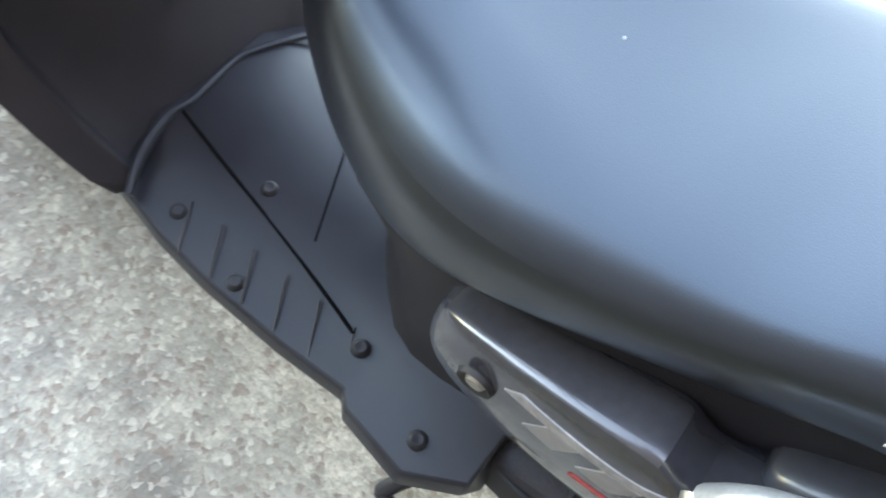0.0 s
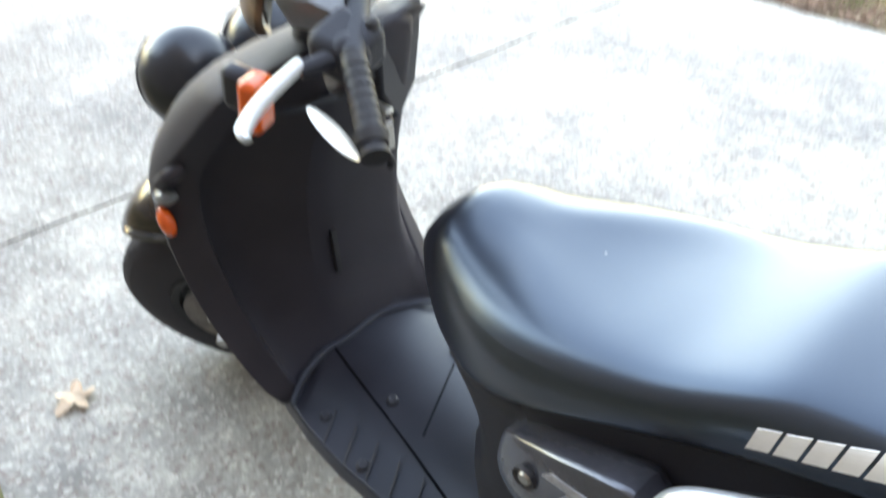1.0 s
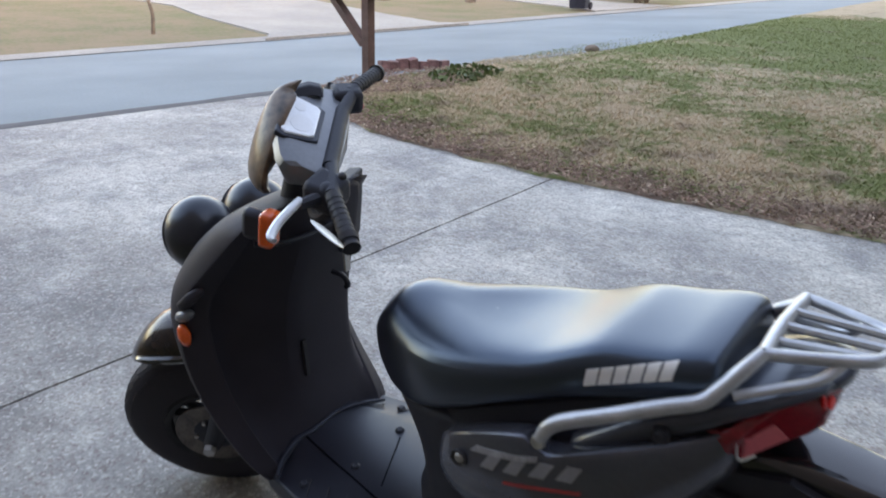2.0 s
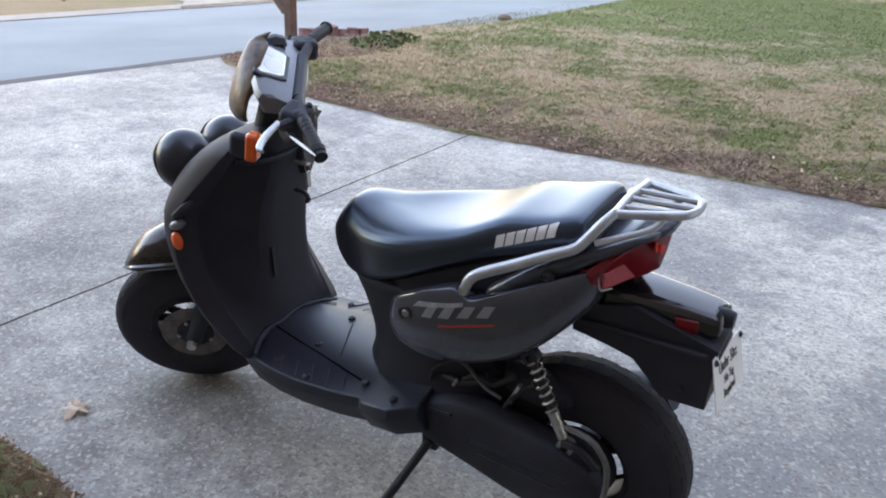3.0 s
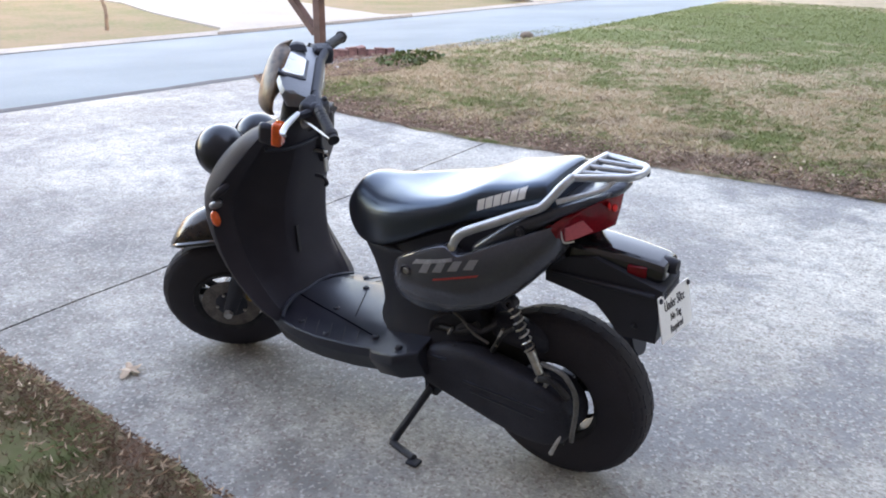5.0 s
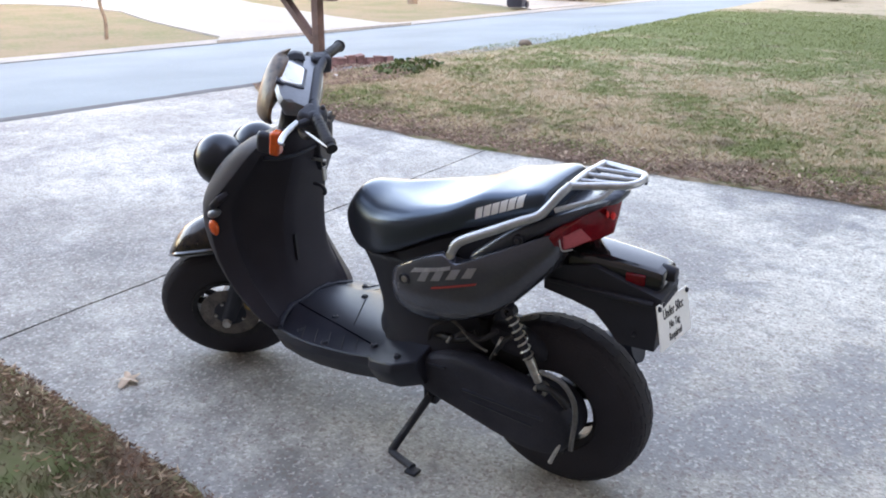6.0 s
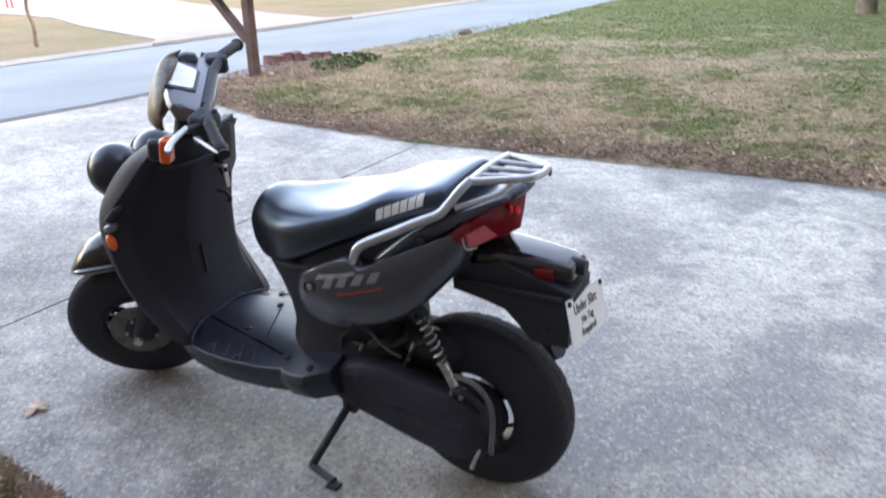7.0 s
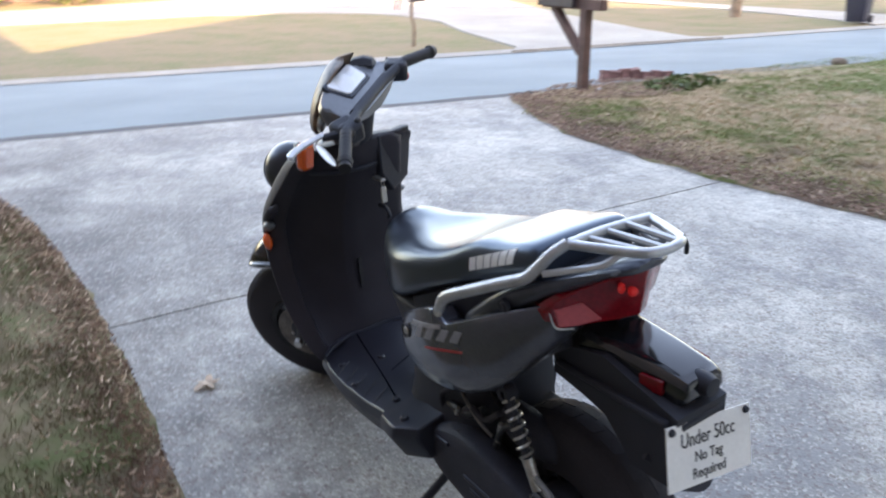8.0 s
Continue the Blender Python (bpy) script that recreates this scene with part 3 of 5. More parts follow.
tagged(part("leaf_litter", litter(11000, edge_left, lawn_height, 4, 0.009, 0.45), LEAFBROWN, smooth=False), "brown leaf litter along the edge of the drive", "leaf litter", kind="stuff")
tagged(part("leaf_litter", litter(1900, wide_left, lambda x, y: lawn_height(x, y) + 0.018, 6, 0.017, 0.5), LEAFTAN, smooth=False), "pale curled leaves on the grass edge", "leaf litter", kind="stuff")
tagged(part("leaf_litter", litter(9000, edge_right, lawn_height, 5, 0.017), LEAFBROWN, smooth=False), "brown leaf litter along the lawn edge", "leaf litter", kind="stuff")
tagged(part("leaf_litter", litter(500, edge_right, lawn_height, 8, 0.02), LEAFTAN, smooth=False), "pale curled leaves along the lawn edge", "leaf litter", kind="stuff")


def dry_leaf():
    pts = []
    for k in range(40):
        a = 2 * math.pi * k / 40
        r = 0.042 * (0.45 + 0.55 * abs(math.cos(2.5 * a)) ** 1.5) * (1.25 if abs(a - 1.2) < 0.8 else 1.0)
        pts.append((r * math.cos(a), r * math.sin(a), 0.006 + 0.012 * math.sin(2 * a + 0.6) ** 2))
    low = [(x, y, z - 0.001) for x, y, z in pts]
    return loft([low, pts])


leaf = part("fallen_leaf", dry_leaf(), LEAFTAN, None, m=pose(1.404, 0.377, 0.0, 0, 0, 40), smooth=False)
tagged(leaf, "curled tan fallen leaf lying on the concrete", "leaf")


# ---- things by the road ----
def mailbox_near():
    mb = thing("mailbox", "dark metal mailbox on a brown wooden post with a brace", "mailbox", pose(4.90, -4.52, 0, 0, 0, -2))
    part("post", box(-0.044, 0.044, -0.044, 0.044, -0.1, 1.14), WOOD, mb, "weathered square wooden post", bevel=0.006)
    part("arm", box(-0.24, 0.62, -0.045, 0.045, 0.78, 0.875), WOOD, mb, bevel=0.005)
    part("brace", tube([(0.05, 0, 0.38), (0.46, 0, 0.79)], 0.05, 4, 0), WOOD, mb, smooth=False)
    prof = [(0.0 + 0.10 * math.cos(a), 0.94 + 0.10 * math.sin(a)) for a in np.linspace(0, math.pi, 10)]
    ring = [(0.10, 0.80)] + prof + [(-0.10, 0.80)]
    body = part("box", loft([[(x, y, z) for y, z in ring] for x in (0.09, 0.10, 0.58, 0.59)]), BOXBLACK, mb, "dark maroon-black metal box")
    part("door", loft([[(x, y * 1.04, 0.80 + (z - 0.80) * 1.03) for y, z in ring] for x in (0.59, 0.605)]), BOXBLACK, body)
    part("stripe", box(0.20, 0.45, -0.1035, -0.1005, 0.85, 0.875), REDPRINT, body, smooth=False)
    part("flag", box(0.30, 0.42, 0.101, 0.106, 0.88, 0.92), REDPRINT, body, "red signal flag", smooth=False)
    return mb


def mailbox_across():
    mb = thing("mailbox", "black mailbox with a striped flag on a thin bent post", "mailbox", pose(11.75, -6.85, FALL + 0.02, 0, 0, 188))
    part("post", tube([(0, 0, -0.1), (0.03, 0.01, 0.3), (-0.03, 0, 0.55), (-0.01, 0, 0.78)], [0.035, 0.03, 0.028, 0.03], 8, 5), BARK, mb)
    prof = [(0.10 * math.cos(a), 0.89 + 0.10 * math.sin(a)) for a in np.linspace(0, math.pi, 10)]
    ring = [(0.10, 0.77)] + prof + [(-0.10, 0.77)]
    body = part("box", loft([[(y, x, z) for y, z in ring] for x in (-0.22, 0.22)]), BOXBLACK, mb, "black metal box")
    part("label", box(-0.101, 0.101, -0.225, -0.16, 0.78, 0.91), WHITE, body, smooth=False)
    fl = part("flag_stick", tube([(0, -0.2, 0.91), (0, -0.44, 1.08)], 0.008, 6, 0), WOOD, mb)
    for k in range(4):
        v = [[(0.012 * math.sin(5 * z), -0.40 + 0.045 * k, z), (0.012 * math.sin(5 * z), -0.36 + 0.045 * k, z), (0.012 * math.sin(5 * z) + 0.003, -0.36 + 0.045 * k, z), (0.012 * math.sin(5 * z) + 0.003, -0.40 + 0.045 * k, z)] for z in (0.64, 0.81, 0.96, 1.06)]
        part("stripe", loft(v), WHITE if k % 2 else REDPRINT, fl)
    return mb


mailbox_near()
mailbox_across()


def rubbish_bin():
    b = thing("rubbish_bin", "dark blue wheeled rubbish bin standing at the kerb", "bin", pose(9.42, -17.05, FALL + 0.05, 0, 0, 100) @ Matrix.Scale(0.82, 4))
    body = part("body", loft([[(sx * w, sy * w * 1.1, z) for sx, sy in ((-1, -0.9), (-0.9, -1), (0.9, -1), (1, -0.9), (1, 0.9), (0.9, 1), (-0.9, 1), (-1, 0.9))] for w, z in ((0.20, 0.04), (0.22, 0.1), (0.28, 0.95), (0.30, 0.96), (0.30, 1.0))]), BIN, b)
    part("lid", loft([[(sx * w + 0.02, sy * w * 1.1, z) for sx, sy in ((-1, -0.9), (-0.9, -1), (0.9, -1), (1, -0.9), (1, 0.9), (0.9, 1), (-0.9, 1), (-1, 0.9))] for w, z in ((0.31, 1.0), (0.315, 1.03), (0.25, 1.08), (0.1, 1.09))]), BIN, b)
    part("handle", tube([(-0.30, -0.25, 0.97), (-0.36, -0.22, 0.99), (-0.36, 0.22, 0.99), (-0.30, 0.25, 0.97)], 0.015, 8, 3), BIN, b)
    for s in (1, -1):
        part("wheel", moved(lathe([(0, -0.03), (0.10, -0.03), (0.11, 0), (0.10, 0.03), (0, 0.03)], 20), Matrix.Translation((-0.24, s * 0.27, 0.10))), RUBBER, b)


rubbish_bin()


def tree(name, label, m, height, girth, seed, leaves=900, crown=2.2, mat=LEAF):
    rng = np.random.default_rng(seed)
    t = thing(name, label, "tree", m)
    run = [(0, 0, -0.15), (0.02, 0.01, 0.1), (0.03 * rng.normal(), 0.03 * rng.normal(), height * 0.3), (0.06 * rng.normal(), 0.06 * rng.normal(), height * 0.62)]
    part("trunk", tube(run, [girth * 1.35, girth, girth * 0.85, girth * 0.5], 12, 5), BARK, t)
    tips = []
    for k in range(7):
        a, z = 2 * math.pi * k / 7 + rng.normal() * 0.3, height * rng.uniform(0.34, 0.62)
        r = crown * rng.uniform(0.5, 0.95)
        e = Vector((r * math.cos(a), r * math.sin(a), z + height * rng.uniform(0.15, 0.36)))
        part("limb", tube([(0, 0, z), e * 0.5 + Vector((0, 0, z * 0.45)), e], [girth * 0.4, girth * 0.22, girth * 0.06], 7, 4), BARK, t)
        tips += [e, e * 0.7 + Vector((0, 0, 0.3 * z))]
    tips.append(Vector((0, 0, height * 0.9)))
    v, f = [], []
    for _ in range(leaves):
        p = tips[rng.integers(len(tips))] + Vector(rng.normal(0, crown * 0.22, 3).tolist())
        q, w = Vector(rng.normal(0, 1, 3).tolist()).normalized(), rng.uniform(0.05, 0.13)
        s = q.orthogonal().normalized()
        n = len(v)
        v += [p - q * w, p + s * w * 0.5, p + q * w, p - s * w * 0.5]
        f.append((n, n + 1, n + 2, n + 3))
    part("crown", mesh_from(v, f), mat, t, smooth=False)
    return t


tree("tree", "thin-crowned tree with a brown trunk on the front lawn", pose(-0.07, -12.4, 0), 6.5, 0.15, 3, 900, 2.0)
tree("tree", "young tree with a grey trunk on the lawn across the road", pose(12.5, -16.9, FALL), 5.5, 0.14, 5, 900, 1.9)


def shrub(m, r, h, seed, leaves, label, mat=LEAF, stems=6):
    rng = np.random.default_rng(seed)
    t = thing("shrub", label, "shrub", m)
    for k in range(stems):
        a = 2 * math.pi * k / stems + rng.normal() * 0.2
        part("stem", tube([(0.12 * r * math.cos(a), 0.12 * r * math.sin(a), -0.05), (0.3 * r * math.cos(a), 0.3 * r * math.sin(a), h * 0.45), (0.6 * r * math.cos(a), 0.6 * r * math.sin(a), h * 0.85)], [0.03 * r, 0.02 * r, 0.008 * r], 6, 4), BARK, t)
    v, f = [], []
    for _ in range(leaves):
        d = Vector(rng.normal(0, 1, 3).tolist()).normalized() * rng.uniform(0.45, 1.0) ** 0.5
        p = Vector((d.x * r, d.y * r, h * (0.52 + 0.48 * d.z)))
        p *= 1 + 0.18 * noise.noise(p * 2.5)
        q, w = Vector(rng.normal(0, 1, 3).tolist()).normalized(), rng.uniform(0.03, 0.07) * min(1.5, r + 0.4)
        s = q.orthogonal().normalized()
        n = len(v)
        v += [p - q * w, p + s * w * 0.5, p + q * w, p - s * w * 0.5]
        f.append((n, n + 1, n + 2, n + 3))
    part("foliage", mesh_from(v, f), mat, t, smooth=False)
    return t


shrub(pose(9.6, -21.0, FALL), 1.3, 1.9, 7, 1800, "brown many-stemmed shrub by the far road edge", LEAFBROWN, 9)
shrub(pose(4.45, -5.30, 0), 0.30, 0.10, 8, 190, "small green weeds beside the mailbox bed")
shrub(pose(4.55, -5.75, 0), 0.30, 0.10, 9, 190, "small green weeds beside the brick edging")
shrub(pose(2.7, -21.0, 0), 0.6, 0.8, 12, 900, "low green shrub far down the lawn")

# brick edging round the mailbox bed
rngb = np.random.default_rng(21)
for k in range(7):
    t_ = k / 8
    px, py = 5.50 - 0.46 * t_ + 0.05 * math.sin(3.1 * t_), -5.42 - 0.85 * t_
    br = part("edging_brick", box(-0.055, 0.055, -0.045, 0.045, -0.06, 0.070 + rngb.uniform(-0.03, 0.02)), BRICKRED, None, m=pose(px, py, 0, rngb.normal() * 5, rngb.normal() * 5, 60 + rngb.normal() * 10), smooth=False, bevel=0.008)
    tagged(br, "weathered red edging brick set in the soil", "brick", "brick edging of the mailbox bed")
for x, y, r, mt, lb in ((4.83, -4.68, 0.045, WHITE, "white pebble at the foot of the mailbox post"), (5.10, -4.02, 0.05, SEAM, "dark clod at the road edge"), (4.55, -8.3, 0.10, BARK, "dark fallen branch stub near the road")):
    st = part("stone", ellipsoid((0, 0, 0), (r, r * 0.8, r * 0.55), 10, 7), mt, None, m=pose(x, y, 0.02 * (r / 0.05)))
    tagged(st, lb, "stone")
mul = lambda r: (lambda a, q: (4.75 + 0.55 * q * math.cos(a), -4.95 + 0.95 * q * math.sin(a)))(r.uniform(0, 6.28), r.uniform(0, 1) ** 0.5)
tagged(part("mulch", litter(1800, mul, lawn_height, 31, 0.022), LEAFBROWN, smooth=False), "reddish brown mulch round the mailbox post", "mulch", kind="stuff")


# ---- houses across the road ----
def window(parent, x, y0, y1, z0, z1):
    w = part("window", box(x - 0.06, x + 0.02, y0, y1, z0, z1), WHITE, parent, smooth=False)
    part("pane", box(x - 0.075, x - 0.06, y0 + 0.08, (y0 + y1) / 2 - 0.03, z0 + 0.08, z1 - 0.08), GLASS, w, smooth=False)
    part("pane", box(x - 0.075, x - 0.06, (y0 + y1) / 2 + 0.03, y1 - 0.08, z0 + 0.08, z1 - 0.08), GLASS, w, smooth=False)


def far_house(label, m, length, wall, openings, garage):
    h = thing("house", label, "house", m)
    part("wall", box(0, 8, 0, length, -0.3, 3.0), wall, h, smooth=False)
    for s in (0, 1):
        v = [(x, y, z + dz) for (x, z) in (((-0.6, 2.95), (4, 5.2)) if s == 0 else ((8.6, 2.95), (4, 5.2))) for y in (-0.5, length + 0.5) for dz in (0, 0.18)]
        part("roof", mesh_from(v, [(0, 1, 3, 2), (4, 6, 7, 5), (0, 4, 5, 1), (2, 3, 7, 6), (0, 2, 6, 4), (1, 5, 7, 3)]), ROOF, h, smooth=False)
    for y0, y1 in openings:
        window(h, 0.0, y0, y1, 0.9, 2.2)
    g0, g1 = garage
    d = part("door", box(-0.05, 0.03, g0, g1, 0.0, 2.15), SIDING, h, "pale door", smooth=False)
    for k in range(4):
        part("panel", box(-0.075, -0.05, g0 + 0.1, g1 - 0.1, 0.05 + 0.53 * k, 0.5 + 0.53 * k), SIDING, d, smooth=False)
    for y in (g0 - 0.18, g1 + 0.02):
        part("trim", box(-0.10, 0.03, y, y + 0.16, 0.0, 2.3), WHITE, h, smooth=False)
    return h


far_house("single-storey brick house with white trim across the road", pose(31.5, -17.0, FALL, 0, 0, -8), 18, HOUSEBRICK, ((1.0, 2.6), (9.2, 10.6), (14, 15.6)), (4.2, 6.8))
far_house("cream sided house with a grey garage door across the road", pose(27.0, -38.0, FALL, 0, 0, -8), 16, SIDING, ((2.0, 3.4), (12.6, 14.2)), (6.4, 9.6))
shrub(pose(30.2, -4.6, FALL), 1.5, 1.6, 41, 1500, "rounded yellow-green hedge bush before the brick house")
shrub(pose(30.6, -1.6, FALL), 1.4, 1.5, 42, 1500, "rounded yellow-green hedge bush before the brick house")


def decal(ob, quad, side, cells=6, proud=0.0012, inset=0.004):
    """A thin patch of (x, z) corners laid on the flank of a built part."""
    bpy.context.view_layer.update()
    ev = ob.evaluated_get(bpy.context.evaluated_depsgraph_get())
    a, b, c, d = (Vector((x, 0, z)) for x, z in quad)
    tops, lows = [], []
    for i in range(cells + 1):
        for j in range(cells + 1):
            u, w = i / cells, j / cells
            p = a.lerp(b, u).lerp(d.lerp(c, u), w)
            hit, at, _, _ = ev.ray_cast(Vector((p.x, side * 0.6, p.z)), Vector((0, -side, 0)))
            y = at.y if hit else side * 0.12
            tops.append((p.x, y + side * proud, p.z))
            lows.append((p.x, y - side * inset, p.z))
    n = cells + 1
    faces = [(i * n + j, i * n + j + 1, (i + 1) * n + j + 1, (i + 1) * n + j) for i in range(cells) for j in range(cells)]
    rim = [i * n for i in range(n)] + [cells * n + j for j in range(1, n)] + [i * n + cells for i in range(cells - 1, -1, -1)] + [j for j in range(cells - 1, 0, -1)]
    k = n * n
    faces += [(rim[i], rim[(i + 1) % len(rim)], k + rim[(i + 1) % len(rim)], k + rim[i]) for i in range(len(rim))]
    return mesh_from(tops + lows, faces)


# ---- the scooter, built upright: x ahead, y to its left, then leaned on its stand ----
DISC = material("worn_disc", (0.12, 0.105, 0.095), 0.5, metal=0.6, vary=0.3, scale=30, fine=200, bump=0.05)
CABLE = material("grey_cable", (0.085, 0.083, 0.08), 0.6, vary=0.3, scale=20, fine=100)
LEANED = pose(0, 0, 0, -5.5, 0, 0)
bike = thing("scooter", "black and charcoal motor scooter leaning on its side stand", "scooter", LEANED)
AXIS_AT, RAKE, STEER = Vector((0.86, 0, 0.97)), radians(22), radians(38)
axis = Vector((-math.sin(RAKE), 0, math.cos(RAKE)))
TURNED = Matrix.Translation(AXIS_AT) @ Matrix.Rotation(STEER, 4, axis) @ Matrix.Translation(-AXIS_AT)


def tyre_mesh(radius, width, rim):
    h = width / 2
    prof = []
    for k in range(17):
        a = math.pi * k / 16
        prof.append((radius - (radius - rim) * (1 - math.sin(a)) ** 1.35 if 0 < k < 16 else rim, -h * math.cos(a) * (0.82 + 0.18 * math.sin(a))))
    return lathe([(rim - 0.004, -h * 0.7)] + prof + [(rim - 0.004, h * 0.7)], 48)


def tread_mesh(radius, width, rim, count):
    """Chunky blocks across the tread and the shoulders."""
    out = []
    h = width / 2
    for k in range(count):
        for row, (c, span, skew) in enumerate(((-0.62, 0.26, -0.3), (-0.2, 0.3, 0.25), (0.2, 0.3, -0.25), (0.62, 0.26, 0.3))):
            a0 = 2 * math.pi * (k + (0.5 if row % 2 else 0.0)) / count
            da = 2 * math.pi / count * 0.34
            v = []
            for da_ in (-da, da):
                for q in (c - span / 2, c + span / 2):
                    sk = a0 + da_ + skew * (q - c) * 0.5
                    a_ = math.acos(-q)
                    r, across = radius - (radius - rim) * (1 - math.sin(a_)) ** 1.35, -h * math.cos(a_) * (0.82 + 0.18 * math.sin(a_))
                    for dr in (-0.006, 0.0014):
                        v.append(((r + dr) * math.cos(sk), across * (1 + dr * 3), (r + dr) * math.sin(sk)))
            out.append((v, [(0, 1, 3, 2), (4, 6, 7, 5), (0, 4, 5, 1), (2, 3, 7, 6), (1, 5, 7, 3)]))
    verts, faces = [], []
    for v, f in out:
        n = len(verts)
        verts += v
        faces += [tuple(n + i for i in q) for q in f]
    return mesh_from(verts, faces)


def wheel(name, radius, width, m, side):
    rim = 0.122
    w = part(name, lathe([(0.108, -0.05), (rim, -0.055), (rim + 0.004, -0.045), (rim - 0.012, -0.03), (rim - 0.012, 0.03), (rim + 0.004, 0.045), (rim, 0.055), (0.108, 0.05)], 40), CAST, bike, "wheel with a cast alloy rim", m)
    part("tyre", tyre_mesh(radius, width, rim), RUBBER, w, "worn black rubber tyre")
    part("tread", tread_mesh(radius, width, rim, 26), RUBBER, w, smooth=False)
    part("hub", lathe([(0.0, -0.06), (0.035, -0.06), (0.04, -0.02), (0.04, 0.02), (0.035, 0.06), (0.0, 0.06)], 20), CAST, w)
    for k in range(3):
        a = 2 * math.pi * k / 3 + 0.4
        c, s = math.cos(a), math.sin(a)
        for d in (-0.25, 0.25):
            c2, s2 = math.cos(a + d), math.sin(a + d)
            part("spoke", tube([(0.03 * c, 0, 0.03 * s), (0.125 * c2, 0, 0.125 * s2)], [0.014, 0.011], 8, 0), CAST, w)
    return w


RW = Vector((0.040, 0.012, 0.240))
FW = Vector((1.242, 0.0, 0.232))
rear_wheel = wheel("rear_wheel", 0.237, 0.148, Matrix.Translation(RW), 1)
front_wheel = wheel("front_wheel", 0.227, 0.116, TURNED @ Matrix.Translation(FW), 1)

# front brake, fork and mudguard turn with the bars
part("brake_disc", lathe([(0.05, 0.058), (0.095, 0.058), (0.095, 0.062), (0.05, 0.062), (0.05, 0.058)], 40), DISC, front_wheel, "worn brown-grey steel brake disc")
part("disc_carrier", lathe([(0.0, 0.066), (0.045, 0.066), (0.055, 0.060), (0.055, 0.056), (0.0, 0.05)], 20), DULL, front_wheel)
for k in range(5):
    a = 2 * math.pi * k / 5
    part("bolt", moved(lathe([(0, 0.006), (0.005, 0.006), (0.006, 0.0)], 8), Matrix.Translation((0.046 * math.cos(a), 0.064, 0.046 * math.sin(a)))), STEEL, front_wheel)
part("brake_caliper", tube([(1.165, 0.075, 0.265), (1.15, 0.08, 0.31), (1.17, 0.075, 0.35)], [0.02, 0.027, 0.018], 10, 5), GOLD, bike, "gold-brown brake caliper", TURNED)
for s in (1, -1):
    part("fork_leg", tube([(1.245, s * 0.085, 0.225), (1.19, s * 0.085, 0.335), (1.112, s * 0.08, 0.50)], [0.022, 0.026, 0.019], 14, 4), DULL, bike, "", TURNED)
    part("axle_nut", moved(lathe([(0, 0.014), (0.014, 0.014), (0.016, 0.0), (0.0, 0.0)], 6), Matrix.Translation((1.245, s * 0.105, 0.232)) @ (Matrix.Scale(s, 4, (0, 1, 0)))), STEEL, bike, "", TURNED)


def fender_mesh():
    """A beak: a crowned blade with a rolled lower lip, drooping to its tip."""
    rings = []
    for x, crown, w, edge in ((1.08, 0.548, 0.066, 0.500), (1.12, 0.566, 0.072, 0.504), (1.17, 0.577, 0.076, 0.508), (1.22, 0.579, 0.077, 0.509), (1.27, 0.568, 0.073, 0.506), (1.31, 0.548, 0.064, 0.500), (1.345, 0.516, 0.048, 0.489), (1.370, 0.484, 0.028, 0.472), (1.384, 0.462, 0.010, 0.456)):
        d = crown - edge
        half = [(0.90 * w, edge - 0.013), (1.0 * w, edge - 0.008), (1.03 * w, edge), (0.98 * w, edge + 0.012 * d / 0.07), (0.90 * w, edge + 0.45 * d), (0.62 * w, edge + 0.80 * d), (0.30 * w, edge + 0.95 * d)]
        rings.append([(x, y, z) for y, z in half] + [(x, 0, crown)] + [(x, -y, z) for y, z in half[::-1]] + [(x, -0.8 * w, edge - 0.006), (x, 0, crown - 0.016), (x, 0.8 * w, edge - 0.006)])
    return loft(rings)


fender = part("front_mudguard", fender_mesh(), GUARD, bike, "glossy mottled dark beak mudguard", TURNED, sub=1)
for s in (1, -1):
    part("guard_lip", tube([(1.08, s * 0.066, 0.496), (1.17, s * 0.077, 0.503), (1.24, s * 0.077, 0.504), (1.30, s * 0.067, 0.497), (1.345, s * 0.048, 0.485), (1.384, s * 0.008, 0.456)], [0.007, 0.009, 0.010, 0.010, 0.008, 0.004], 8, 5), GLOSS, fender, "black lower lip")
part("fork_shroud", loft([[(x + dx, y, z) for dx, y in ((-0.05, -0.07), (0.04, -0.085), (0.07, 0), (0.04, 0.085), (-0.05, 0.07))] for x, z in ((1.15, 0.42), (1.115, 0.48), (1.09, 0.53))]), DULL, bike, "", TURNED)

# leg shield: a wide shell with a recessed inner face
SHIELD = [  # height, x of the middle of the hollow, of the outer edge, half-width, x of the front, step of the rim band
    (0.262, 0.900, 0.872, 0.182, 0.96, 0.008),
    (0.30, 0.912, 0.912, 0.196, 0.99, 0.020),
    (0.353, 0.928, 0.966, 0.207, 1.03, 0.034),
    (0.43, 0.950, 1.030, 0.214, 1.09, 0.044),
    (0.54, 0.944, 1.064, 0.217, 1.14, 0.046),
    (0.63, 0.924, 1.064, 0.215, 1.16, 0.044),
    (0.68, 0.904, 1.036, 0.206, 1.16, 0.038),
    (0.724, 0.886, 0.994, 0.194, 1.14, 0.030),
    (0.775, 0.868, 0.945, 0.182, 1.10, 0.022),
    (0.825, 0.855, 0.896, 0.174, 1.03, 0.014),
    (0.866, 0.846, 0.856, 0.163, 0.96, 0.006),
]
inner_rings = []
